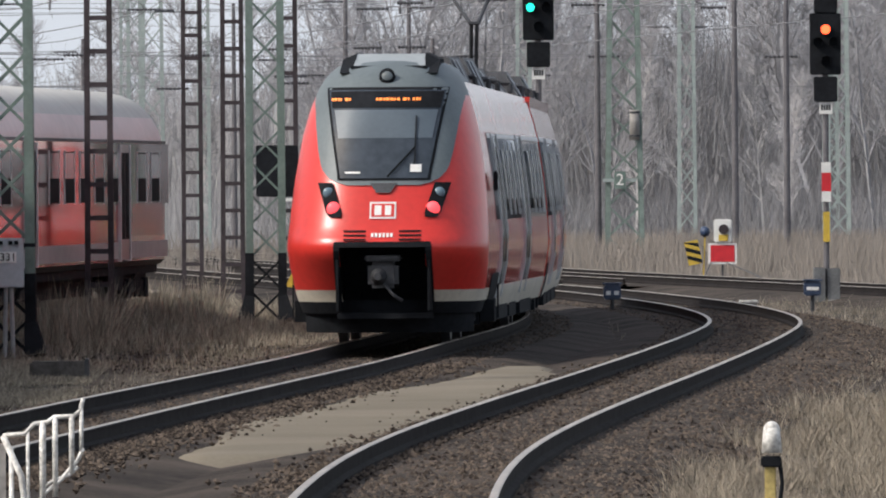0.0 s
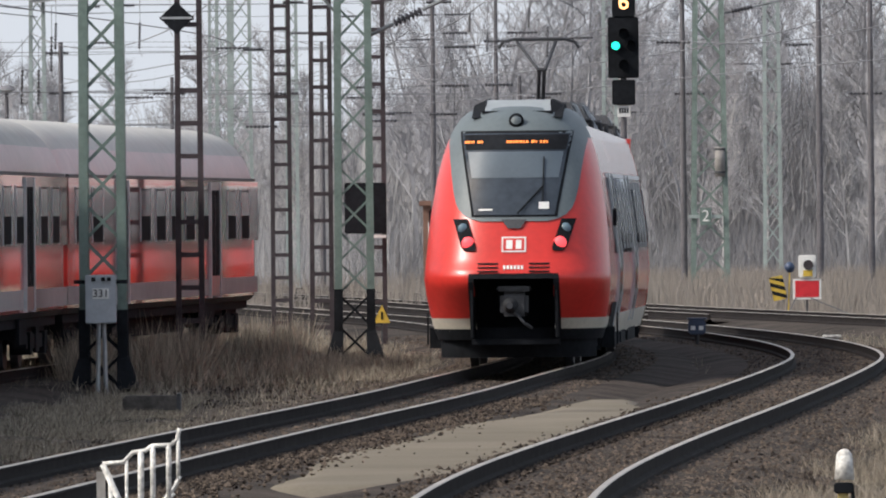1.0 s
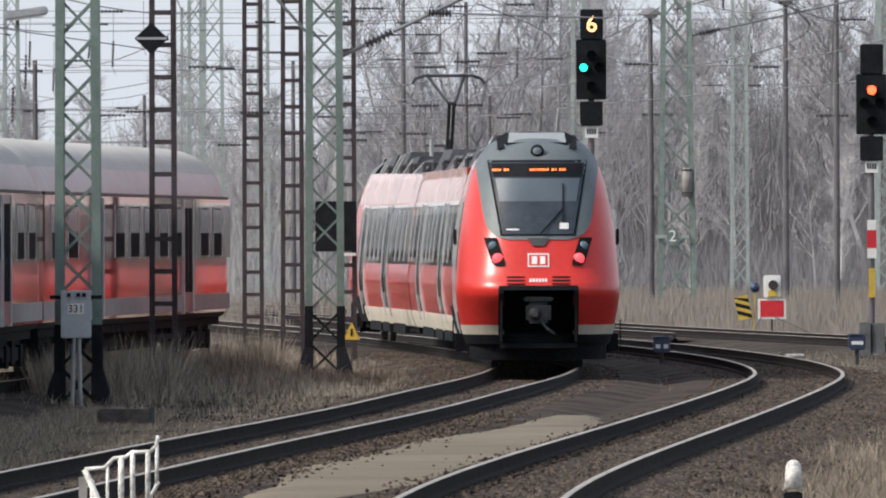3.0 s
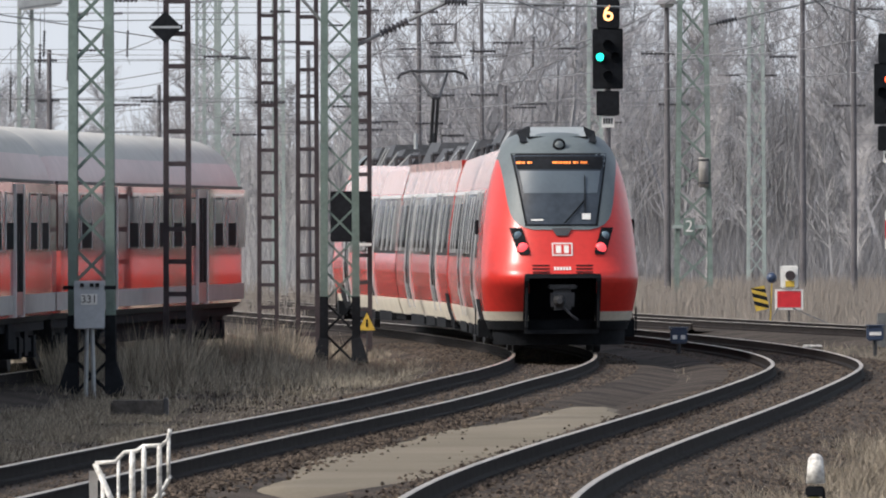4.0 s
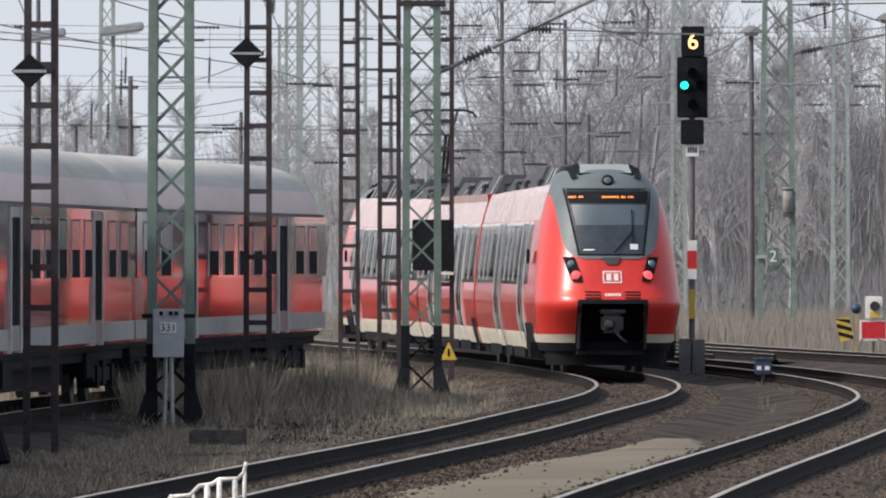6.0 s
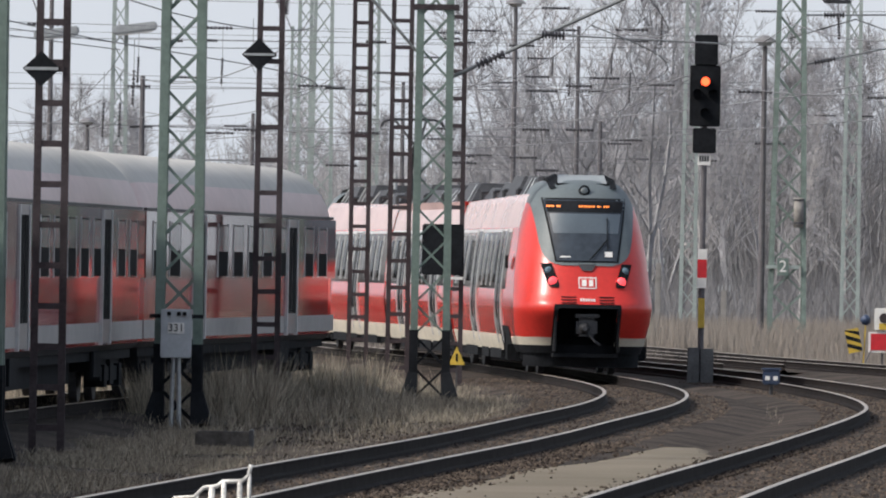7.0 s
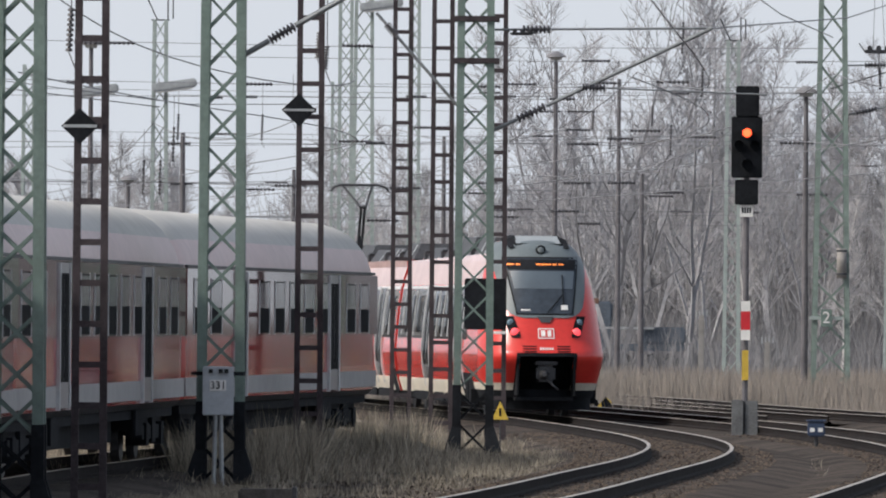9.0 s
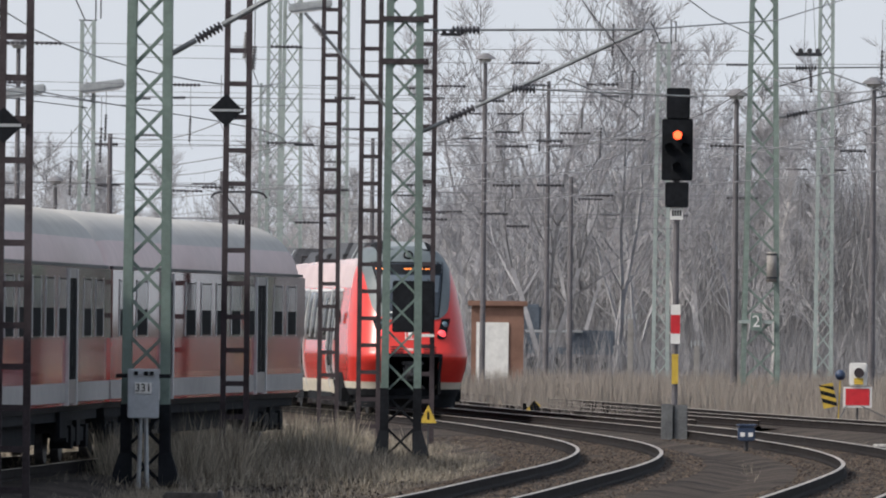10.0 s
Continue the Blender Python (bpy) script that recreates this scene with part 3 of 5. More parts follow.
def train_mid(seed):
    root = thing("train_middle_car", "red regional train middle car with long dark window band", "train", group="train cars")
    L = 15.7
    low = [p for p in HALF if p[0] < 3.72] + [(3.72, 1.15)]
    ring = [(x, z) for z, x in low] + [(-x, z) for z, x in low[::-1]]
    bm = bmesh.new()
    a = [bm.verts.new((x, 0, z)) for x, z in ring]
    b = [bm.verts.new((x, L, z)) for x, z in ring]
    for k in range(len(ring) - 1):
        f = bm.faces.new((a[k], b[k], b[k + 1], a[k + 1]))
        z = (ring[k][1] + ring[k + 1][1]) / 2
        # Above 3.12 the red takes the colour with sky sheen painted in.
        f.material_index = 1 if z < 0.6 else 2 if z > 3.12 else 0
    bm.faces.new(a)
    bm.faces.new(b[::-1])
    part("body", bm, (GLOSS_RED, SKIRT, CANTRAIL_SHEEN), root, "glossy red body shell with pale skirt")
    for s in (-1, 1):
        part("skirt", side_panel(s, 0.02, L - 0.02, 0.46, 0.80, 0.008), CREAM, root, "pale grey skirt stripe")
    side_fittings(root, 0.1, L - 0.1, (3.9, 11.8))
    roof_gear(root, 0.4, L - 0.3, seed)
    bm = cube(-1.2, 1.2, 1.6, L - 1.6, 0.32, 0.6)
    for s in (-1, 1):
        for c, d in ((2.6, 5.2), (5.8, 8.4), (9, 13)):
            box(bm, s * 1.05 - 0.25, s * 1.05 + 0.25, c, d, 0.28, 0.62)
    part("underframe", bm, BLACK, root, "black underfloor equipment")
    bogie(root, -0.2)
    part("gangway", cube(-1.12, 1.12, L - 0.05, L + 0.3, 0.6, 3.75, 0.1), BLACK, root, "black folded gangway bellows")
    return root


def pantograph(root, y):
    base = part("pantograph_base", cube(-0.55, 0.55, y - 0.40, y + 1.70, 3.7, 4.05), DARK, root)
    part("pantograph_arm", bars([((-0.05, y + 0.00, 4.05), (-0.05, y + 0.90, 5.28)), ((0.05, y + 0.00, 4.05), (0.05, y + 0.90, 5.28)), ((-0.10, y + 0.00, 4.3), (0.10, y + 0.00, 4.3)), ((-0.07, y + 0.90, 5.28), (-0.34, y + 0.00, 5.86)), ((0.07, y + 0.90, 5.28), (0.44, y + 0.00, 5.86)), ((-0.09, y + 0.90, 5.28), (0.09, y + 0.90, 5.28)), ((0, y + 0.00, 3.9), (0, y + 0.00, 4.5))], 0.075, 6), DARK, base, "dark pantograph arm")
    part("pantograph_head", bars([((-0.52, y - 0.15, 5.9), (0.52, y - 0.15, 5.9)), ((-0.52, y + 0.15, 5.9), (0.52, y + 0.15, 5.9)), ((-0.52, y + 0.00, 5.9), (-0.72, y + 0.00, 5.84)), ((-0.72, y + 0.00, 5.84), (-0.8, y + 0.00, 5.72)), ((0.52, y + 0.00, 5.9), (0.72, y + 0.00, 5.84)), ((0.72, y + 0.00, 5.84), (0.8, y + 0.00, 5.72))], 0.065, 6), DARK, base, "dark collector head with horns")
    part("arrester", bars([((0.3, y - 1.00, 3.7), (0.3, y - 1.00, 4.5))], 0.09, 8), SILVER, root)


CREAM = mat("cream_skirt_stripe", (0.56, 0.52, 0.44), 0.5, 0, 0.15, 2, 14)
# Slate lid; its base colour is lightened for the reflected sky.
LID = mat("sky_lightened_slate_lid", (0.30, 0.33, 0.345), 0.35, 0, 0.1, 2, 14)
SCREEN = mat("tinted_windscreen_glass", (0.035, 0.045, 0.058), 0.06, 0, 0.3, 1.5, 9)
BLIND = mat("grey_sun_blind", (0.085, 0.11, 0.135), 0.4, 0, 0.1, 2, 20)
LENS = mat("clear_lamp_lens", (0.12, 0.19, 0.24), 0.15, 0, 0.1, 2, 20)
end_car = train_end()
mid_car = train_mid(11)
far_end_car = copy_thing(end_car, pose(0, 0, 0))
pantograph(far_end_car, 12.2)


# ---- standing coaches ----
COACH = ((0.85, 1.30), (0.95, 1.40), (1.4, 1.412), (2.3, 1.412), (3.0, 1.40), (3.2, 1.36), (3.38, 1.30), (3.55, 1.2), (3.7, 1.08), (3.82, 0.95), (3.92, 0.79), (3.99, 0.6), (4.04, 0.35), (4.05, 0.1))


def coach_slab(y0, y1, z0, z1, lift, s):
    w = lookup(COACH, (z0 + z1) / 2)
    return box(bmesh.new(), *sorted((s * (w - 0.03), s * (w + lift))), y0, y1, z0, z1)


def coach(m, label):
    L = 25.9
    root = thing("passenger_coach", label, "passenger coach", m, "standing coaches")
    ring = [(x, z) for z, x in COACH] + [(-x, z) for z, x in COACH[::-1]]
    bm = bmesh.new()
    ends = [(0.0, 0.86), (0.25, 0.955), (0.6, 0.99), (1.0, 1.0), (L - 1.0, 1.0), (L - 0.6, 0.99), (L - 0.25, 0.955), (L, 0.86)]
    rows = [[bm.verts.new((x * (k if z > 3.1 else 0.5 + k / 2), y, 3.1 + (z - 3.1) * k if z > 3.1 else z)) for x, z in ring] for y, k in ends]
    for a, b in zip(rows, rows[1:]):
        for k in range(len(ring) - 1):
            f = bm.faces.new((a[k], b[k], b[k + 1], a[k + 1]))
            z = (ring[k][1] + ring[k + 1][1]) / 2
            # Index 3 is the band under the roof with its sheen painted in.
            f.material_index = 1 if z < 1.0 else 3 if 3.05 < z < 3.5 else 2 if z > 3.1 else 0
            f.smooth = z > 3.2
    bm.faces.new(rows[0]).material_index = 1
    bm.faces.new(rows[-1][::-1]).material_index = 1
    part("body", bm, (DARK_RED, DARK, ROOF, ROOF_EDGE_SHEEN), root, "faded red body under a pale grey roof")
    doors = (6.6, 19.2)
    for s in (-1, 1):
        part("lower_stripe", coach_slab(0.1, L - 0.1, 1.0, 1.30, 0.006, s), COACH_STRIPE, root, "pale grey lower stripe")
        part("window_band", coach_slab(0.1, L - 0.1, 1.98, 3.07, 0.02, s), COACH_BAND, root, "red-brown band along the windows")
        part("gutter", coach_slab(0.3, L - 0.3, 3.08, 3.13, 0.03, s), DARK, root)
        y = 0.9
        while y < L - 1.5:
            if all(abs(y + 0.6 - d) > 1.35 for d in doors):
                w = part("window", coach_slab(y, y + 1.25, 2.02, 2.9, 0.026, s), COACH_GLASS, root, "dark coach window, upper light pale")
                for e in (y - 0.05, y + 1.25):
                    part("window_frame", coach_slab(e, e + 0.05, 2.0, 2.92, 0.032, s), PILLAR, w)
                part("upper_light", coach_slab(y + 0.02, y + 1.23, 2.44, 2.88, 0.032, s), COACH_LIGHT, w, "hinged upper light paled by painted reflection")
            y += 2.02
        for d in doors:
            leaf = part("door", coach_slab(d - 0.62, d + 0.62, 0.98, 3.05, 0.03, s), COACH_DOOR, root, "grey folding double door")
            for k in (-0.3, 0.3):
                part("door_window", coach_slab(d + k - 0.25, d + k + 0.25, 1.35, 2.9, 0.038, s), COACH_GLASS, leaf)
            for k in (-0.7, 0.7):
                part("door_post", coach_slab(d + k - 0.05, d + k + 0.05, 0.95, 3.05, 0.048, s), PILLAR, leaf)
            part("step", coach_slab(d - 0.6, d + 0.6, 0.45, 0.85, 0.02, s), BLACK, leaf, "black step well")
    part("underframe", box(cube(-1.25, 1.25, 0.5, L - 0.5, 0.7, 0.9), -1.0, 1.0, 8, 18, 0.35, 0.75), BLACK, root, "black underframe with battery boxes")
    for y in (3.2, L - 3.2):
        bogie(root, y, 2.5, 0.46)
    for e, s in ((0, -1), (L, 1)):
        part("gangway", cube(-0.7, 0.7, min(e, e + s * 0.32), max(e, e + s * 0.32), 0.95, 3.2, 0.08), BLACK, root, "black rubber gangway")
        for x in (-0.88, 0.88):
            part("buffer", bars([((x, e, 1.05), (x, e + s * 0.3, 1.05))], 0.3, 12), BLACK, root)
    return root


COACH_STRIPE = mat("dull_grey_stripe", (0.31, 0.30, 0.295), 0.6, 0, 0.15, 0.2, 4)
COACH_GLASS = mat("dark_coach_glass", (0.010, 0.011, 0.013), 0.7, 0, 0.3, 0.8, 5)
COACH_GLASS.node_tree.nodes["Principled BSDF"].inputs["Specular IOR Level"].default_value = 0.03
# Pinkish edge: the grazing reflection on red is put into the colour.
ROOF_EDGE_SHEEN = mat("coach_edge_sheen", (0.60, 0.47, 0.455), 0.5, 0, 0.12, 0.15, 3)
COACH_BAND = mat("red_brown_band", (0.13, 0.058, 0.056), 0.07, 0, 0.2, 0.15, 3)
# Upper glass, with its reflection put in as a paler base colour.
COACH_LIGHT = mat("upper_glass_reflection", (0.13, 0.11, 0.115), 0.12, 0, 0.4, 0.5, 4)
COACH_DOOR = mat("worn_grey_door", (0.13, 0.12, 0.13), 0.3, 0, 0.25, 1, 8)


def coach_pose(y):
    a, b = Vector((coach_line(y + 3.2), y + 3.2, 0)), Vector((coach_line(y + 22.7), y + 22.7, 0))
    d = (b - a).normalized()
    p = a - d * 3.2
    return pose(p.x, p.y, 0, 0, 0, -math.degrees(math.atan2(d.x, d.y)))


first = coach(coach_pose(134.55), "faded red passenger coach with grey roof, standing behind the grass")
for y in (81.8, 108.1, 160.7):
    copy_thing(first, coach_pose(y))

# ---- masts and line equipment ----
NEAR = "grey-green lattice mast with tarred black feet in dry grass"
mast_331 = lattice_mast(-4.64, 155.2, 10, 0.61, 0.53, GREEN, NEAR, 17, 1.25, leg_w=0.2, brace_w=0.055)
mast_mid = lattice_mast(-0.85, 189.3, 11, 0.63, 0.54, GREEN, "grey-green lattice mast with black feet beside the track", 18, 1.3, leg_w=0.2, brace_w=0.055)
lattice_mast(-6.35, 126, 9, 0.58, 0.50, GREEN, NEAR, 17, 1.2, leg_w=0.2, brace_w=0.055)
for x, d, w, n in ((-5.69, 132, 0.38, 19), (-3.63, 172, 0.405, 18), (-2.66, 225, 0.40, 20), (-1.65, 212, 0.42, 18), (-0.46, 208, 0.33, 18)):
    ladder_mast(x, d, 10.3, w, n, "rusty dark steel ladder mast")
MAST_PAINT = mat("dull_green_mast_paint", (0.16, 0.21, 0.19), 0.65, 0, 0.3, 2, 14)
FAR = "green lattice mast painted haze-pale in the yard"
for x, d, h, wb, wt, n, lab in ((9.45, 300, 15, 1.05, 0.62, 16, "tall dull green lattice mast with a number plate"), (14.2, 375, 16, 0.62, 0.45, 20, FAR), (7.35, 342, 12.2, 0.5, 0.36, 20, FAR), (-12.0, 330, 12.4, 0.55, 0.38, 18, FAR), (-5.4, 342, 16, 0.75, 0.5, 20, FAR), (-3.9, 365, 15, 0.4, 0.32, 26, FAR), (-7.8, 420, 12.5, 0.4, 0.3, 24, FAR), (-18.6, 375, 12, 0.5, 0.35, 18, FAR), (17.5, 330, 14, 0.7, 0.5, 18, FAR), (-6.2, 352, 15, 0.45, 0.4, 26, FAR), (-17, 300, 14, 0.6, 0.4, 18, FAR), (22, 420, 15, 0.6, 0.4, 18, FAR)):
    m = lattice_mast(x, d, h, wb, wt, MAST_PAINT if x == 9.45 else HAZED_GREEN, lab, n, leg_w=0.19 if x == 9.45 else 0.165, brace_w=0.065 if x == 9.45 else 0.055)


def pole(x, y, h, lamp, label):
    root = thing("yard_pole", label, "pole", pose(x, y, -0.3), "yard poles")
    part("shaft", bar(bmesh.new(), (0, 0, 0), (0, 0, h), 0.22, 10, 0.14), POLE, root)
    if lamp:
        bm = bmesh.new()
        bmesh.ops.create_cone(bm, cap_ends=True, segments=18, radius1=0.40, radius2=0.30, depth=0.09, matrix=Matrix.Translation((0, 0, h + 0.1)))
        bmesh.ops.create_cone(bm, cap_ends=True, segments=18, radius1=0.30, radius2=0.10, depth=0.12, matrix=Matrix.Translation((0, 0, h + 0.205)))
        head = part("lamp_head", bm, LAMP_GREY, root, "grey domed lamp head")
        part("lamp_glass", bar(bmesh.new(), (0, 0, h - 0.06), (0, 0, h + 0.06), 0.34, 14, 0.5), PILLAR, head, "pale lamp glass")
    return root


LAMP_GREY = mat("weathered_lamp_grey", (0.16, 0.16, 0.17), 0.6, 0, 0.25, 3, 20)
POLE = mat("dark_brown_pole", (0.13, 0.125, 0.135), 0.8, 0, 0.3, 1, 10)
for x, d, h, lamp in ((8.66, 300, 9.4, True), (12.8, 300, 9.8, True), (14.6, 305, 10.5, False), (1.3, 360, 12, True), (-10.2, 300, 8.1, False), (-14.3, 330, 11.5, True), (-2.9, 380, 9.5, False), (3.9, 390, 12, False), (18.3, 310, 11, False), (4.6, 372, 8, False)):
    pole(x, d, h, lamp, "dark yard lamp post with domed head" if lamp else "dark slender yard pole")


def insulator(bm, p, q, r=0.11, n=7):
    """One ribbed porcelain rod, turned about the line from p to q."""
    p, q = Vector(p), Vector(q)
    d = (q - p).normalized()
    a = d.cross(Vector((0, 0, 1)) if abs(d.z) < 0.9 else Vector((0, 1, 0))).normalized()
    b = d.cross(a)
    last = None
    for k in range(n):
        for f, w in ((0.12, 0.4), (0.25, 1.0), (0.7, 0.85), (0.85, 0.4)):
            c = p.lerp(q, (k + f) / n)
            ring = [bm.verts.new(c + (a * math.cos(t * math.tau / 8) + b * math.sin(t * math.tau / 8)) * r * w) for t in range(8)]
            if last:
                for t in range(8):
                    bm.faces.new((last[t], last[(t + 1) % 8], ring[(t + 1) % 8], ring[t]))
            else:
                bm.faces.new(ring[::-1])
            last = ring
    bm.faces.new(last)
    return bm


def cantilever(x0, y0, z0, x1, y1, z1, where, label, thick=0.075):
    root = thing("cantilever_arm", label, "catenary arm", pose(x0, y0, z0))
    e = Vector((x1 - x0, y1 - y0, z1 - z0))
    part("tube", bars([((0, 0, 0), e * where), (e * (where + 0.13), e)], thick, 8), GALV, root)
    part("insulator", insulator(bmesh.new(), e * where, e * (where + 0.13), 0.085), INSUL, root, "brown ribbed insulator")
    return root


GALV = mat("galvanised_tube", (0.20, 0.215, 0.225), 0.5, 0.4, 0.2, 3, 20)
INSUL = mat("dark_brown_porcelain", (0.06, 0.058, 0.066), 0.35, 0, 0.3, 4, 20)
ARM = "galvanised catenary arm with a ribbed insulator, fixed to a mast"
cantilever(-4.3, 155.2, 6.40, -1.2, 155.2, 8.2, 0.12, ARM, 0.09)
cantilever(-0.56, 189.3, 5.85, 3.65, 189.3, 7.86, 0.12, ARM)
cantilever(-0.56, 189.3, 7.80, 3.65, 189.3, 7.86, 0.14, ARM, 0.045)
cantilever(-1.2, 189.3, 6.35, -2.75, 189.3, 8.1, 0.75, ARM, 0.06)
cantilever(1.1, 189.3, 6.72, 4.7, 189.3, 6.60, 0.02, ARM, 0.035)
cantilever(9.9, 300, 8.5, 15, 300, 9.6, 0.05, ARM, 0.06)
cantilever(9.9, 300, 10.0, 15, 300, 10.1, 0.1, ARM, 0.05)


def bracket(x, y, z, w):
    root = thing("cross_bracket", "dark steel cross bracket bolted round a mast", "bracket", pose(x, y, z))
    part("beam", cube(-w / 2, w / 2, -0.4, -0.34, -0.05, 0.05), RUST, root)
    part("beam", cube(-w / 2, w / 2, 0.34, 0.4, -0.05, 0.05), RUST, root)


bracket(-4.64, 155.2, 7.4, 0.85)
bracket(-0.85, 189.3, 7.2, 0.9)
bracket(-0.85, 189.3, 8.0, 0.9)


def wire_along(line, y0, y1, z, sag, span, off, w, label):
    bm = bmesh.new()
    last = None
    for y in np.arange(y0, y1 + 0.1, 4.0):
        k = ((y - y0) % span) / span
        x, zz = line(y) + off, z - sag * 4 * k * (1 - k)
        ring = [bm.verts.new((x + a * w / 2, y, zz + b * w / 2)) for a, b in ((-1, 0), (0, 1), (1, 0), (0, -1))]
        if last:
            for q in range(4):
                bm.faces.new((last[q], last[(q + 1) % 4], ring[(q + 1) % 4], ring[q]))
        last = ring
    tagged(part("overhead_wire", bm, WIRE), label, "wire", "overhead wires")


WIRE = mat("weathered_wire", (0.22, 0.225, 0.24), 0.6, 0.3, 0.2, 2, 10)
for line, off in ((main_line, 0.3), (side_line, 0.2), (yard_line, 0), (coach_line, 0)):
    wire_along(line, 149, 397, 5.94, 0.0, 60, off, 0.022, "taut contact wire over a track")
    wire_along(line, 149, 397, 7.5, 0.9, 60, off, 0.024, "sagging messenger wire over a track")


def cross_span(y, z, x0, x1, insulators, label, tilt=0.0):
    root = thing("cross_span", label, "wire", pose(0, y, 0), "cross spans")
    part("span_wire", bars([((x0, 0, z), ((x0 + x1) / 2, 0, z - 0.12 + tilt / 2)), (((x0 + x1) / 2, 0, z - 0.12 + tilt / 2), (x1, 0, z + tilt))], 0.026), WIRE, root)
    for x, w in insulators:
        zz = z - 0.08 + tilt * (x - x0) / (x1 - x0)
        part("insulator", insulator(bmesh.new(), (x - w / 2, 0, zz), (x + w / 2, 0, zz), 0.055, 8), INSUL, root)
    return root


rnd = random.Random(21)
SPAN = "cross-span wire with dark insulators over the yard"
for y, zs, x0, x1 in ((300, (5.3, 6.4, 7.5, 9.4, 10.6), -17, 9.45), (330, (5.6, 6.7, 8.2, 9.6, 10.9), -12, 17.5), (342, (6.1, 8.9, 10.3), -5.4, 7.35), (420, (7, 9, 11), -7.8, 22), (375, (7.2, 9.2, 10.8), -18.6, 14.2)):
    for z in zs:
        cross_span(y, z, x0, x1, [(rnd.uniform(x0 + 1, x1 - 1), rnd.uniform(0.7, 1.2)) for _ in range(3)], SPAN, rnd.uniform(-0.3, 0.3))


def hanger(x, y, z, h):
    root = thing("hanging_insulator", "string of dark insulators hanging from a span wire", "insulator", pose(x, y, z), "hanging insulators")
    part("string", insulator(bmesh.new(), (0, 0, -h), (0.03, 0, 0), 0.05, 9), INSUL, root)
    part("rod", bars([((0.03, 0, 0), (0.03, 0, 0.9))], 0.025), WIRE, root)
    part("tail_rod", bars([((0, 0, -h), (0.1, 0, -h - 0.25))], 0.025), WIRE, root)


for x, y, z, h in ((-3.52, 172, 7.24, 0.47), (-3.38, 172, 7.0, 0.42), (-11.4, 300, 7.0, 1.1), (-10.9, 300, 7.0, 1.1), (4.9, 300, 11.3, 1.0), (5.5, 300, 9.9, 0.9), (13.0, 300, 10.6, 1.2), (-14.5, 300, 9.7, 1.2), (-6.0, 132, 6.4, 0.6), (5.2, 342, 9.0, 1.1), (2.2, 300, 8.6, 0.6), (-10.5, 300, 8.0, 1.1)):
    hanger(x, y, z, h)


def pulley_fitting(x, y, z, k, hang):
    root = thing("tension_fitting", "dark line-tension fitting with rollers on a span wire", "line fitting", pose(x, y, z), "tension fittings")
    frame_ob = part("frame", cube(-0.42 * k, 0.42 * k, -0.05, 0.05, -0.05 * k, 0.07 * k, 0.02), DARK, root)
    for o in (-0.26, 0.02, 0.28):
        part("roller", bar(bmesh.new(), (o * k, -0.09, 0.12 * k), (o * k, 0.09, 0.12 * k), 0.16 * k, 12), DARK, frame_ob)
    part("strut", bars([((-0.42 * k, 0, 0), (-0.6 * k, 0, 0.28 * k))], 0.05 * k), DARK, root)
    part("strut", bars([((0.42 * k, 0, 0), (0.6 * k, 0, 0.22 * k))], 0.05 * k), DARK, root)
    if hang:
        part("rod", bars([((0.05, 0, -0.05), (0.05, 0, -0.45))], 0.03), WIRE, root)
        part("string", insulator(bmesh.new(), (0.05, 0, -0.45), (0.08, 0, -hang), 0.055, 8), INSUL, root, "dark hanging insulator string")
        part("rod", bars([((-0.15, 0, 0.1), (-0.1, 0, 1.9))], 0.025), WIRE, root)
        part("rod", bars([((0.2, 0, 0.1), (0.1, 0, 1.9))], 0.025), WIRE, root)


pulley_fitting(10.8, 299.4, 10.4, 0.95, 1.15)
pulley_fitting(0.02, 189.3, 7.72, 0.5, 0)


def free_wire(pts, w, label):
    bm = bmesh.new()
    pts = [Vector(p) for p in pts]
    last = None
    for i, p in enumerate(pts):
        ring = [bm.verts.new(p + Vector((a * w / 2, 0, b * w / 2))) for a, b in ((-1, 0), (0, 1), (1, 0), (0, -1))]
        if last:
            for q in range(4):
                bm.faces.new((last[q], last[(q + 1) % 4], ring[(q + 1) % 4], ring[q]))
        last = ring
    tagged(part("overhead_wire", bm, WIRE), label, "wire", "overhead wires")


free_wire([(9.45, 300, 10.85), (7.1, 271, 10.65), (4.86, 243, 10.85), (1.0, 195, 11.6)], 0.036, "dark feeder wire fixed to the tall mast")
free_wire([(3.65, 189.3, 7.86), (8.1, 246, 9.8), (12.6, 303, 12.4)], 0.03, "stay wire running on from an arm's tip")
free_wire([(9.45, 300, 9.3), (11.4, 300, 9.9), (15.5, 303, 8.6)], 0.04, "slack span wire beside the tall mast")
free_wire([(-12.0, 330, 9.2), (-20, 318, 9.9), (-28, 306, 11.2)], 0.035, "slack wire over the yard")
free_wire([(-5.4, 342, 9.6), (-11, 330, 9.3), (-17, 318, 9.8)], 0.03, "slack wire over the yard")


# ---- boards, cabinet, signals ----
def text_mesh(name, body, size, material, parent, m):
    cu = bpy.data.curves.new(name, "FONT")
    cu.body, cu.size, cu.align_x, cu.align_y, cu.extrude = body, size, "CENTER", "CENTER", 0.004
    tmp = bpy.data.objects.new(name, cu)
    me = bpy.data.meshes.new_from_object(tmp)
    bpy.data.objects.remove(tmp)
    me.materials.clear()
    me.materials.append(material)
    ob = new(name, me)
    ob.parent, ob.matrix_basis = parent, m
    return ob


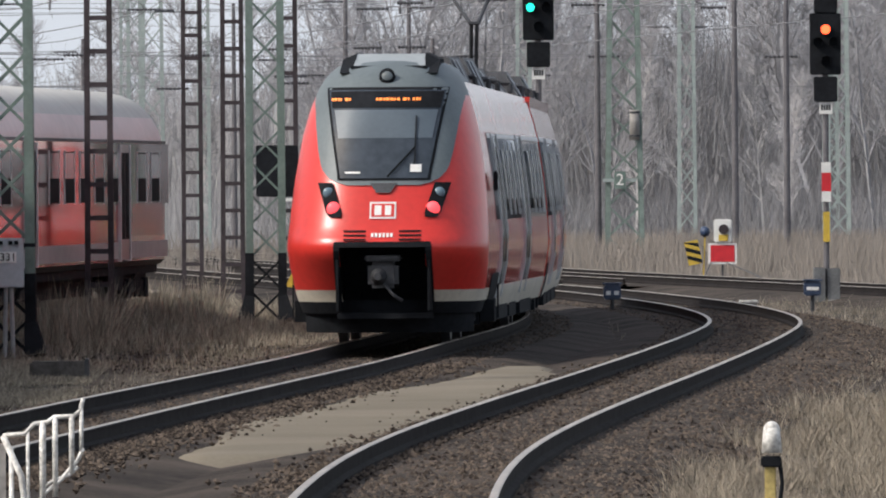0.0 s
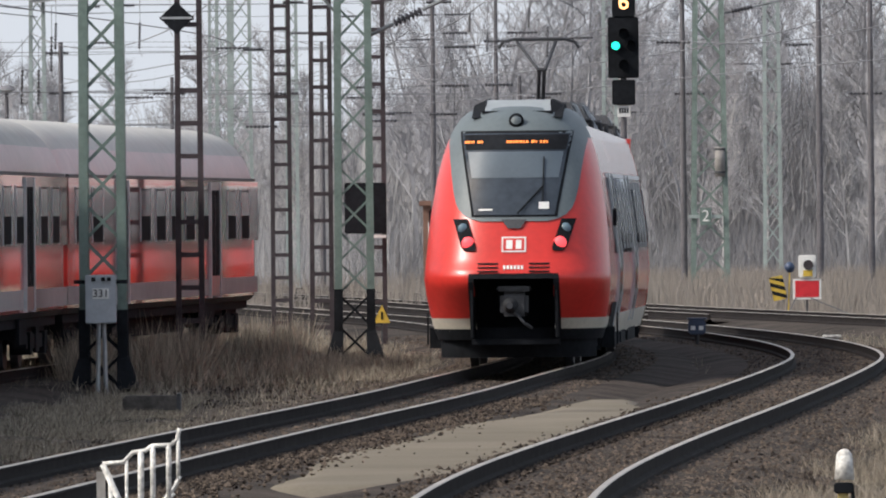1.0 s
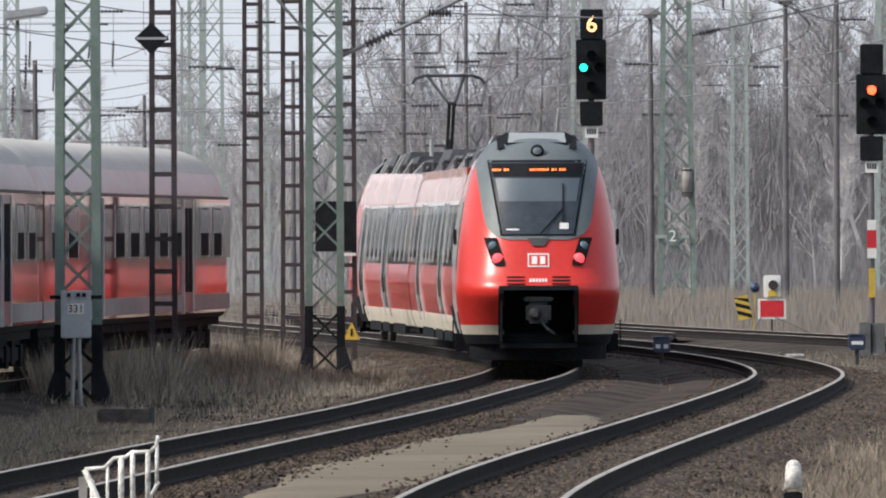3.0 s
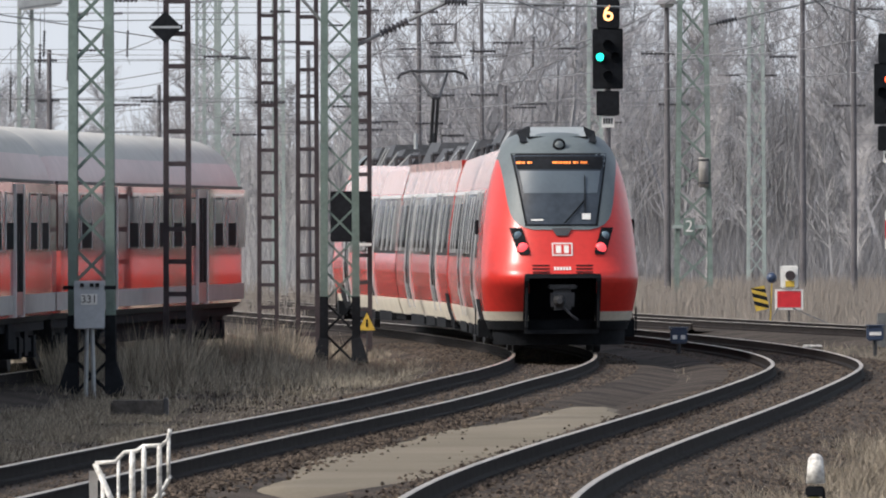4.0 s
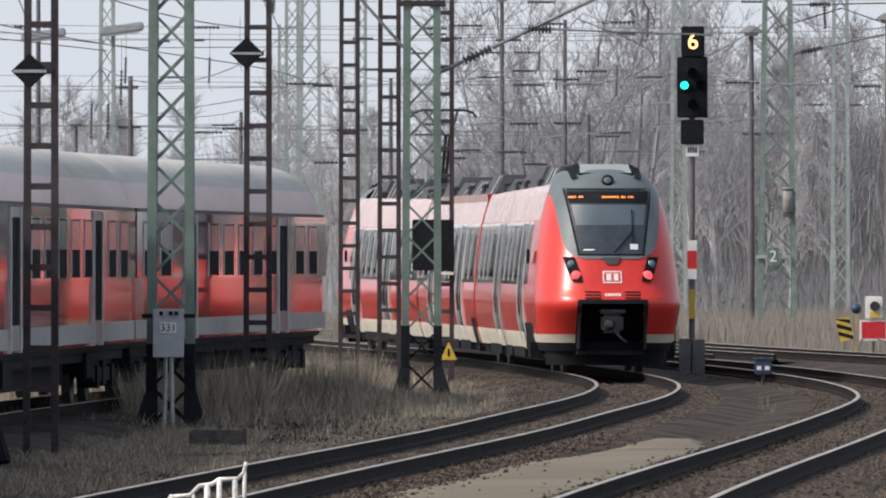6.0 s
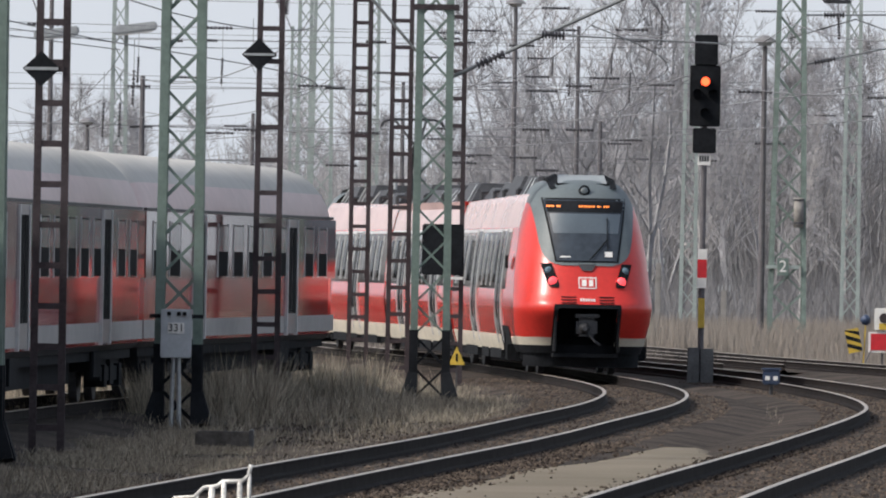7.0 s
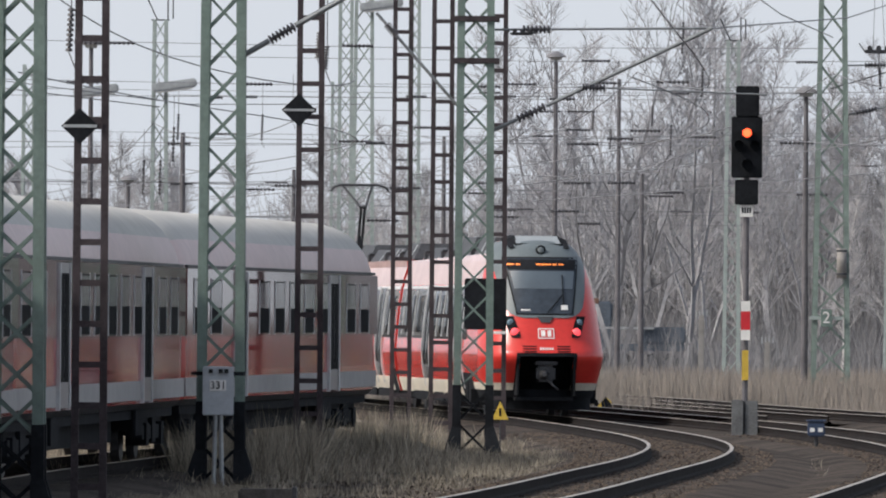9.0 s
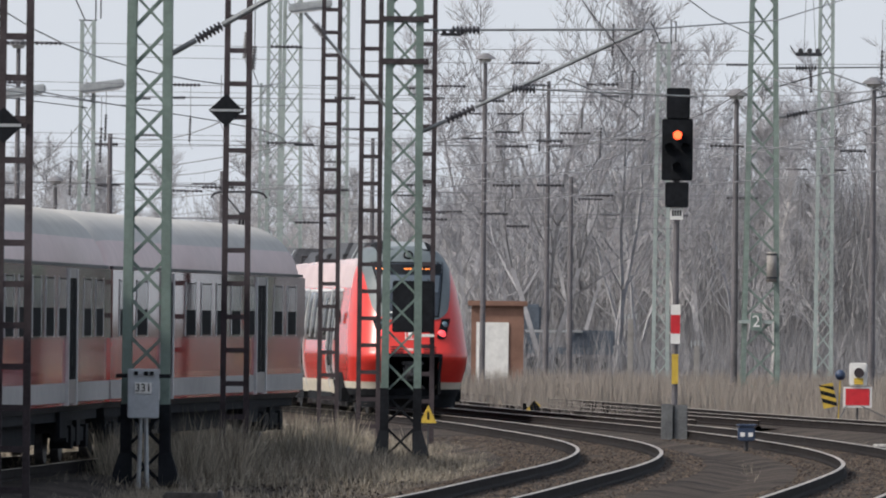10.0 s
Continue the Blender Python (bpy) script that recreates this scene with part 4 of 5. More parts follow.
def diamond(x, y, z, r):
    root = thing("diamond_board", "black diamond-shaped board fixed to a ladder mast", "sign board", pose(x, y, z), "diamond boards")
    bm = bmesh.new()
    for s in (-0.02, 0.02):
        bm.faces.new([bm.verts.new(p) for p in ((-r, s, 0), (0, s, -r * 0.95), (r, s, 0), (0, s, r * 0.95))])
    bmesh.ops.bridge_loops(bm, edges=bm.edges[:])
    part("plate", bm, BLACK, root)
    part("clamp", cube(0.0, 0.3, 0.0, 0.1, -0.04, 0.04), RUST, root)
    part("seam", cube(-r * 0.9, r * 0.9, -0.035, -0.02, -0.02, 0.02), SILVER, root)


diamond(-3.83, 171.93, 5.88, 0.30)
diamond(-5.84, 131.93, 4.82, 0.25)

CABINET = mat("light_grey_cabinet_paint", (0.40, 0.43, 0.46), 0.5, 0, 0.12, 3, 20)
cab = thing("switch_cabinet", "grey steel cabinet with a white number plate, mounted on a mast", "cabinet", pose(-4.66, 154.5, 0))
part("body", cube(-0.24, 0.24, -0.12, 0.12, 0.76, 1.52, 0.015), CABINET, cab)
for k in (-0.11, 0.04, 0.13):
    part("knob", cube(k - 0.03, k + 0.03, -0.16, -0.12, 1.42, 1.48), BLACK, cab)
plate = part("number_plate", cube(-0.13, 0.13, -0.135, -0.12, 1.14, 1.31), WHITE, cab, "white plate with the number 331")
text_mesh("number", "331", 0.17, BLACK, plate, pose(0, -0.142, 1.225, 90, 0, 0))
part("cross_bar", cube(-0.42, 0.42, 0.0, 0.08, 1.38, 1.44), BLACK, cab)
for x in (-0.06, 0.07):
    part("conduit", bars([((x, 0.0, -0.35), (x * 0.6, 0, 0.78))], 0.07, 8), SILVER, cab, "pale cable conduit")

board = thing("signal_back_board", "black rectangular signal board behind the lattice mast", "signal", pose(-0.68, 207.6, 3.0))
part("board", cube(-0.45, 0.42, -0.04, 0.04, -0.95, 0.12, 0.02), BLACK, board)
part("lower_strip", cube(0.12, 0.42, -0.03, 0.03, -1.04, -0.98), WHITE, board, "thin white strip under the board")
part("clamp", cube(-0.05, 0.3, 0.04, 0.4, -0.5, -0.4), RUST, board)


def lamp_unit(name, m, r, parent, x, y, z, label):
    bm = bmesh.new()
    bmesh.ops.create_uvsphere(bm, u_segments=16, v_segments=8, radius=r, matrix=Matrix.Diagonal((1, 0.45, 1, 1)))
    ob = part(name, bm, m, parent, label, True)
    ob.location = (x, y, z)
    return ob


BASE_BOX = mat("dark_stained_concrete", (0.13, 0.135, 0.14), 0.9, 0, 0.3, 3, 20, 0.4)


def main_signal(x, y, z0, label, base_h, dz=0.0):
    root = thing("main_signal", label, "railway signal", pose(x, y, z0))
    part("post", bar(bmesh.new(), (0, 0.05, 0), (0, 0.05, 6.3 + dz), 0.13, 10), POLE, root, "dark steel post")
    part("base_box", cube(-0.28, -0.03, -0.2, 0.2, 0, base_h, 0.015), BASE_BOX, root, "weathered concrete base box")
    part("base_box", cube(0.0, 0.28, -0.15, 0.25, 0, base_h * 0.98, 0.015), BASE_BOX, root, "weathered concrete base box")
    part("platform", cube(0.02, 0.6, -0.3, 0.2, 0, 0.06), CONCRETE, root)
    for a, b, m in ((1.62, 1.94, YELLOW), (1.3, 1.62, YELLOW), (2.16, 2.38, WHITE), (2.38, 2.78, SIGN_RED), (2.78, 3.0, WHITE)):
        part("marker_plate", cube(-0.07 if m is YELLOW else -0.1, 0.07 if m is YELLOW else 0.1, -0.06, -0.03, a, b), m, root, "painted marker plate")
    tag = part("name_plate", cube(-0.14, 0.14, -0.06, -0.03, 4.82 + dz, 5.1 + dz), WHITE, root, "small white signal plate")
    for k in range(4):
        part("character_bar", cube(-0.1 + k * 0.055, -0.065 + k * 0.055, -0.066, -0.06, 4.9 + dz, 5.02 + dz), BLACK, tag)
    part("lower_head", cube(-0.25, 0.25, -0.12, 0.12, 5.08 + dz, 5.62 + dz, 0.02), BLACK, root, "small black lower signal head")
    part("head", cube(-0.33, 0.33, -0.1, 0.15, 5.66 + dz, 6.98 + dz, 0.02), BLACK, root, "black main signal head")
    part("upper_head", cube(-0.24, 0.26, -0.12, 0.12, 6.98 + dz, 7.64 + dz, 0.02), BLACK, root, "black speed indicator head")
    for xx, zz in ((0, 6.63), (-0.17, 6.36), (0.17, 6.36), (0, 5.95)):
        hood = bmesh.new()
        bmesh.ops.create_cone(hood, cap_ends=False, segments=16, radius1=0.105, radius2=0.105, depth=0.16, matrix=pose(xx, -0.16, zz + dz, 90, 0, 0))
        part("hood", hood, BLACK, root, "black lamp hood")
    return root


signal = main_signal(4.90, 214, -0.3, "black colour-light signal on a post with striped plates", 0.87)
red_lamp = lamp_unit("red_lamp", RED_LIGHT, 0.095, signal, 0.0, -0.02, 6.63, "red signal lamp")
green_lamp = lamp_unit("green_lamp", GREEN_LIGHT, 0.088, signal, -0.17, -0.12, 6.36, "green signal lamp")
digit = text_mesh("speed_digit", "6", 0.50, PALE_LIGHT, signal, pose(0.01, -0.126, 7.30, 90, 0, 0))
tagged(digit, "lit figure six of the speed indicator")

signal_2 = main_signal(11.05, 214, -0.3, "black colour-light signal showing red on a striped post", 0.75, -0.78)
lamp_unit("red_lamp", RED_LIGHT, 0.105, signal_2, 0.0, -0.13, 5.85, "red signal lamp, lit")


def dwarf(x, y, z, label, white):
    root = thing("ground_signal", label, "ground signal", pose(x, y, -0.3), "ground signals")
    part("post", bar(bmesh.new(), (0, 0, 0), (0, 0, z + 0.2), 0.08, 8), DARK, root)
    part("housing", cube(-0.17, 0.17, -0.12, 0.16, z + 0.15, z + 0.45, 0.03), BLUE, root, "dark blue enamel housing")
    if white:
        part("bar_plate", cube(-0.12, 0.12, -0.135, -0.12, z + 0.26, z + 0.33), WHITE, root, "white horizontal bar")
    else:
        for s in (-0.08, 0.08):
            part("pane", cube(s - 0.045, s + 0.045, -0.135, -0.12, z + 0.24, z + 0.32), WHITE, root, "pale signal pane")
    part("lid", cube(-0.19, 0.19, -0.15, 0.18, z + 0.45, z + 0.48), BLUE, root)


dwarf(5.9, 196, 0.16, "small dark blue ground signal beside the rail", False)
dwarf(10.03, 200, 0.16, "round dark blue ground signal with a white bar", True)


def hatched(root, w, h, x, z, tilt):
    b = part("hatched_board", cube(-w / 2, w / 2, -0.02, 0.02, -h / 2, h / 2), YELLOW, root, "yellow board with black diagonal stripes")
    b.matrix_basis = pose(x, -0.05, z, 0, tilt, 0)
    for k in range(3):
        bm = bmesh.new()
        zc = -h / 2 + h * (0.12 + 0.34 * k)
        pts = [(-w / 2, zc + 0.1), (w / 2, zc - 0.08), (w / 2, zc + 0.03), (-w / 2, zc + 0.21)]
        bm.faces.new([bm.verts.new((a, -0.026, max(-h / 2, min(h / 2, c)))) for a, c in pts])
        part("stripe", bm, BLACK, b)


stop = thing("track_closure_board", "red white-framed stop board with lamp box and hatched plate", "sign board", pose(10.65, 258, 0))
part("post", bars([((0, 0.05, -0.35), (0, 0.05, 0.8))], 0.07), DARK, stop)
part("frame", cube(-0.37, 0.37, -0.02, 0.02, 0.16, 0.70), WHITE, stop, "white board frame")
part("red_field", cube(-0.31, 0.31, -0.03, -0.02, 0.22, 0.65), SIGN_RED, stop, "plain red field")
lampbox = part("lamp_box", cube(-0.22, 0.24, -0.08, 0.1, 0.72, 1.32, 0.03), WHITE, stop, "white lamp box")
eye = bmesh.new()
bmesh.ops.create_cone(eye, cap_ends=True, segments=18, radius1=0.13, radius2=0.13, depth=0.1, matrix=pose(0.03, -0.1, 1.06, 90, 0, 0))
part("lamp_eye", eye, RUST, lampbox, "dark unlit lamp")
part("eye_plate", cube(-0.1, 0.14, -0.1, -0.08, 0.76, 0.92), YELLOW, lampbox)
ball = bmesh.new()
bmesh.ops.create_uvsphere(ball, u_segments=14, v_segments=8, radius=0.14, matrix=Matrix.Translation((-0.45, 0, 1.0)))
part("side_lamp", ball, BLUE, stop, "dark round side lamp", True)
part("lamp_stem", bars([((-0.45, 0, 0.9), (-0.5, 0.02, -0.3))], 0.05), YELLOW, stop)
hatched(stop, 0.36, 0.62, -0.76, 0.46, -12)
part("stay", bars([((0.1, 0, 0.2), (0.7, -14, -0.2))], 0.03), DARK, stop)
part("stay", bars([((-0.3, 0, 0.2), (-1.1, -14, -0.2))], 0.03), DARK, stop)

small = thing("hatched_marker", "small yellow and black hatched marker by the rails", "sign board", pose(2.3, 262, 0))
part("post", bars([((0, 0, -0.3), (0, 0, 0.1))], 0.05), DARK, small)
hatched(small, 0.22, 0.34, 0, 0.02, 40)
part("side_plate", cube(-0.28, -0.18, -0.02, 0.02, -0.1, 0.14), BLACK, small)

warn = thing("warning_triangle", "yellow warning triangle on a short post in the grass", "sign board", pose(-0.35, 200, -0.3))
bm = bmesh.new()
for s in (-0.01, 0.01):
    bm.faces.new([bm.verts.new(p) for p in ((-0.17, s, 0.55), (0.17, s, 0.55), (0, s, 0.92))])
bmesh.ops.bridge_loops(bm, edges=bm.edges[:])
part("plate", bm, YELLOW, warn)
part("bolt_mark", cube(-0.02, 0.02, -0.02, -0.011, 0.62, 0.78), BLACK, warn)
part("post", bars([((0, 0.03, 0), (0, 0.03, 0.7))], 0.04), DARK, warn)

num = thing("mast_number_plate", "white number plate with a two on the tall mast", "number plate", pose(9.3, 299.3, 2.35))
part("plate", cube(-0.17, 0.17, -0.02, 0.02, -0.26, 0.26), GREEN, num)
text_mesh("number", "2", 0.5, WHITE, num, pose(0, -0.03, 0, 90, 0, 0))
part("clamp", cube(-0.5, 0.5, 0.02, 0.3, -0.05, 0.05), HAZED_GREEN, num)
can = thing("transformer_can", "pale cylindrical transformer clamped to the tall mast", "transformer", pose(9.75, 299.3, 3.6))
bm = bmesh.new()
bmesh.ops.create_cone(bm, cap_ends=True, segments=20, radius1=0.15, radius2=0.15, depth=0.9, matrix=Matrix.Translation((0, 0, 0.4)))
part("can", bm, CONCRETE, can, "", True)
for z in (0.05, 0.75):
    part("strap", bars([((0, 0, z), (0, 0, z + 0.06))], 0.33, 20), DARK, can)


def mast_horn(x, y, z):
    root = thing("mast_top_fitting", "thin steel horn fitting on a mast top", "mast fitting", pose(x, y, z))
    for p, q in (((-0.3, 0, 0), (0.3, 0, 0)), ((-0.1, 0, 0), (-0.45, 0, 0.75)), ((0.25, 0, 0), (0.25, 0, 0.8)), ((0.42, 0, 0.05), (0.42, 0, 0.75))):
        part("rod", bars([(p, q)], 0.06), DARK, root)


mast_horn(-12.0, 330, 12.1)
mast_horn(7.35, 342, 11.9)
for z, seed in ((4.6, 1), (5.6, 2), (6.6, 3), (7.9, 4)):
    r2 = random.Random(seed)
    cross_span(420, z, -26, -7.8, [(r2.uniform(-25, -9), r2.uniform(0.6, 1.1)) for _ in range(4)], "cross-span wire with dark insulators over the yard", r2.uniform(-0.2, 0.2))
for z, seed in ((6.3, 5), (7.3, 6), (8.9, 7)):
    r2 = random.Random(seed)
    cross_span(300, z, -17, 9.45, [(r2.uniform(-16, 8), r2.uniform(0.5, 0.9)) for _ in range(3)], "cross-span wire with dark insulators over the yard", r2.uniform(0.2, 1.2))
lattice_mast(-26, 420, 10, 0.5, 0.35, HAZED_GREEN, "green lattice mast painted haze-pale in the yard", 18, leg_w=0.15, brace_w=0.06)
for x, d, h in ((-17.2, 400, 7.2), (-16.0, 405, 8.0), (-14.8, 398, 6.4), (-11.2, 400, 6.8), (-9.0, 395, 8.4)):
    pole(x, d, h, d > 402, "slender yard pole among the wires")
for x, y, z, h in ((-11.4, 330, 9.0, 0.9), (-10.6, 330, 8.1, 0.8), (-9.4, 330, 8.9, 0.5), (-8.6, 330, 9.0, 0.9), (3.0, 330, 8.6, 0.7), (4.4, 330, 9.4, 0.7), (15.8, 330, 9.2, 0.9), (-6.9, 300, 8.7, 0.5)):
    hanger(x, y, z, h)

# ---- near things ----
OLD_WHITE = mat("chipped_white_paint", (0.42, 0.41, 0.385), 0.6, 0, 0.45, 9, 40, 0.3, (0.62, 0.61, 0.58))
rack = thing("bent_pipe_rack", "bent white-painted pipe rack standing on the ballast", "pipe rack", pose(-1.62, 62, -0.04))


def pipe(name, pts, w, m, parent, label=""):
    """One round pipe bent along the points."""
    bm = bmesh.new()
    pts = [Vector(p) for p in pts]
    last = None
    for i, p in enumerate(pts):
        d = (pts[min(i + 1, len(pts) - 1)] - pts[max(i - 1, 0)]).normalized()
        a = d.cross(Vector((0, 1, 0.01))).normalized()
        b = d.cross(a)
        ring = [bm.verts.new(p + (a * math.cos(k * math.tau / 8) + b * math.sin(k * math.tau / 8)) * w / 2) for k in range(8)]
        if last:
            for k in range(8):
                bm.faces.new((last[k], last[(k + 1) % 8], ring[(k + 1) % 8], ring[k]))
        else:
            bm.faces.new(ring[::-1])
        last = ring
    bm.faces.new(last)
    part(name, bm, m, parent, label, True)


pipe("top_pipe", [(-0.25, 0, 0.87), (-0.12, 0, 0.88), (-0.06, 0, 0.94), (0.02, 0, 0.95), (0.06, 0, 0.98), (0.18, 0, 0.985), (0.22, 0, 1.02), (0.235, 0, 1.09)], 0.028, OLD_WHITE, rack)
pipe("low_pipe", [(-0.05, 0, 0.44), (0.0, 0, 0.52), (0.1, 0, 0.6), (0.2, 0, 0.72), (0.235, 0, 0.79)], 0.026, OLD_WHITE, rack)
pipe("mid_pipe", [(-0.02, 0, 0.55), (0.06, 0, 0.6), (0.15, 0, 0.63), (0.2, 0, 0.68)], 0.022, OLD_WHITE, rack)
pipe("strut", [(-0.25, 0, 0.87), (-0.14, 0, 0.62), (-0.1, 0, 0.3), (-0.06, 0, -0.35)], 0.04, OLD_WHITE, rack)
for x, z0, z1, w in ((-0.10, 0.25, 0.9, 0.022), (-0.01, 0.45, 0.95, 0.04), (0.065, 0.5, 0.98, 0.034), (0.165, 0.64, 0.985, 0.034), (0.225, 0.75, 1.03, 0.026), (-0.2, -0.35, 0.8, 0.03)):
    pipe("upright", [(x, 0, z0), (x, 0, z1)], w, OLD_WHITE, rack)
part("stake", cube(-0.29, -0.235, 0.02, 0.06, -0.35, 0.82), CONCRETE, rack, "weathered square stake")

PALE_YELLOW = mat("bleached_yellow_paint", (0.46, 0.36, 0.13), 0.7, 0, 0.35, 8, 40)
post = thing("marker_post", "yellow post with a white cap and hanging black cable", "marker post", pose(2.91, 65, -0.38))
part("shaft", cube(-0.035, 0.035, -0.02, 0.02, 0, 0.92, 0.006), PALE_YELLOW, post)
part("band", cube(-0.06, 0.07, -0.05, 0.05, 0.90, 0.97, 0.01), BLACK, post)
cap = bmesh.new()
bmesh.ops.create_cone(cap, cap_ends=True, segments=16, radius1=0.066, radius2=0.052, depth=0.16, matrix=Matrix.Translation((0.01, 0, 1.07)))
bmesh.ops.create_uvsphere(cap, u_segments=16, v_segments=8, radius=0.052, matrix=Matrix.Translation((0.01, 0, 1.14)))
part("cap", cap, OLD_WHITE, post, "white rounded cap", True)
pipe("cable", [(0.06, 0, 0.93), (0.075, -0.02, 0.8), (0.06, -0.03, 0.68), (0.1, -0.03, 0.55), (0.17, -0.03, 0.42), (0.19, -0.03, 0.2), (0.2, 0, 0.0)], 0.026, BLACK, post)

DARK_CONCRETE = mat("mossy_dark_concrete", (0.085, 0.08, 0.075), 0.95, 0, 0.4, 3, 18, 0.5)
block = thing("concrete_block", "weathered concrete block at the foot of a mast", "concrete block", pose(-3.5, 140, -0.4))
part("block", cube(-0.42, 0.36, -0.3, 0.3, 0, 0.28, 0.03), DARK_CONCRETE, block)
part("end_face", cube(0.34, 0.40, -0.3, 0.3, 0.0, 0.31, 0.01), DARK, block)
slot = thing("slotted_concrete_cover", "pale slotted concrete cover in dry grass", "concrete cover", pose(-1.95, 185, -0.36))
part("lid", cube(-0.2, 0.2, -0.15, 0.15, 0.26, 0.32, 0.02), CONCRETE, slot)
for k in range(4):
    part("rib", cube(-0.18 + k * 0.105, -0.13 + k * 0.105, -0.12, 0.12, 0, 0.27), CONCRETE, slot)

junction = thing("cable_junction", "small pale concrete cable junction beside the siding", "cable box", pose(8.75, 200, -0.34))
part("box", cube(-0.16, 0.16, -0.14, 0.14, 0, 0.22, 0.02), CONCRETE, junction)
part("lid", cube(-0.19, 0.19, -0.17, 0.17, 0.22, 0.27, 0.015), OLD_WHITE, junction, "chipped white lid")
pipe("cable", [(-0.14, -0.1, 0.1), (-0.35, -0.2, 0.06), (-0.7, -0.3, 0.1), (-0.95, -0.3, 0.14)], 0.05, OLD_WHITE, junction, "pale cable to the rail")

for x, y, h in ((6.1, 330, 2.75), (8.1, 322, 1.9)):
    st = thing("concrete_stub_post", "pale concrete stub post with a toothed steel top", "post", pose(x, y, -0.34), "stub posts")
    part("shaft", cube(-0.09, 0.09, -0.09, 0.09, 0, h, 0.02), CONCRETE, st)
    for k in range(4):
        part("pin", cube(-0.2 + k * 0.12, -0.16 + k * 0.12, -0.03, 0.03, h - 0.05, h + 0.16), SILVER, st)

shed = thing("brick_shed", "low brown brick shed with a white door", "shed", pose(1.35, 400, -0.34))
part("wall", cube(-0.35, 1.75, 0, 3, 0, 3.2), BRICK, shed)
part("roof", cube(-0.5, 1.9, -0.2, 3.2, 3.2, 3.42, 0.03), BRICK, shed)
part("door", cube(-0.15, 1.15, -0.05, 0, 0, 2.55), WHITE, shed, "large white sheet door")
# Blue-black wagon paint, raised in colour for the haze at this distance.
HAZED_BLUE = mat("hazed_blue_black_paint", (0.10, 0.12, 0.15), 0.8, 0, 0.3, 0.8, 6)
wag = thing("flat_wagon", "dark flat wagon with a blue stake end in the yard", "railway wagon", pose(3.2, 430, -0.1))
part("deck", cube(0, 4.1, 0, 2.6, 0.95, 1.25), HAZED_BLUE, wag)
part("end_crate", cube(0.1, 0.9, 0.3, 2.3, 1.25, 3.1, 0.1), HAZED_BLUE, wag, "dark blue crate")
part("load", cube(2.2, 4.1, 0.1, 2.4, 1.25, 2.0, 0.08), HAZED_BLUE, wag, "dark flat load")
part("side_rail", cube(0.2, 2.7, -0.05, 0.05, 1.9, 2.0), SILVER, wag)
for x in (0.6, 1.4, 2.6, 3.4):
    w = part("wheel", bars([((x, 0.3, 0.45), (x, 0.5, 0.45))], 0.8, 16), DARK, wag)
HAZY_WALL = mat("hazy_grey_wall", (0.27, 0.265, 0.28), 0.9, 0, 0.15, 0.5, 4)
far_house = thing("far_house", "pale far house half hidden behind trees", "house", pose(25.5, 560, -0.34))
part("wall", cube(-3, 3, 0, 8, 0, 5.6), HAZY_WALL, far_house)
part("roof", cube(-3.3, 3.3, -0.3, 8.3, 5.6, 6.1, 0.1), ROOF, far_house)
for k in (-0.4, 1.1):
    part("window", cube(k, k + 0.9, -0.06, 0, 4.0, 5.1), CREAM, far_house, "pale window")


def luminaire(x, y, z, label):
    root = thing("yard_luminaire", label, "lamp", pose(x, y, z, 0, -8, 0), "yard luminaires")
    part("housing", cube(-0.75, 0.75, -0.25, 0.25, -0.13, 0.16, 0.05), SILVER, root)
    part("diffuser", cube(-0.6, 0.6, -0.2, 0.2, -0.18, -0.13), WHITE, root)
    part("arm", bars([((-0.5, 0, 0.1), (-0.5, 0.5, 0.3))], 0.06), SILVER, root)


luminaire(-11.5, 329.4, 9.9, "long grey yard luminaire on a mast")
luminaire(-14.1, 329.4, 9.7, "long grey yard luminaire on a post")
luminaire(-4.8, 341.3, 13.0, "long grey yard luminaire on a mast")

hill = thing("station_hall", "low dark far roof beyond the coaches", "building", pose(-22, 600, -0.34))
part("wall", cube(-9, 9, 0, 10, 0, 5.2), DARK, hill)
part("roof", cube(-10, 10, -0.5, 10.5, 5.2, 6.2, 0.2), ROOF, hill)


# ---- trees, woods, grass, stones ----
def mesh_object(name, verts, faces, material, parent=None, label=""):
    me = bpy.data.meshes.new(name)
    me.from_pydata([tuple(v) for v in verts], [], faces)
    me.materials.append(material)
    ob = new(name, me)
    ob.parent = parent
    return tagged(ob, label) if label else ob


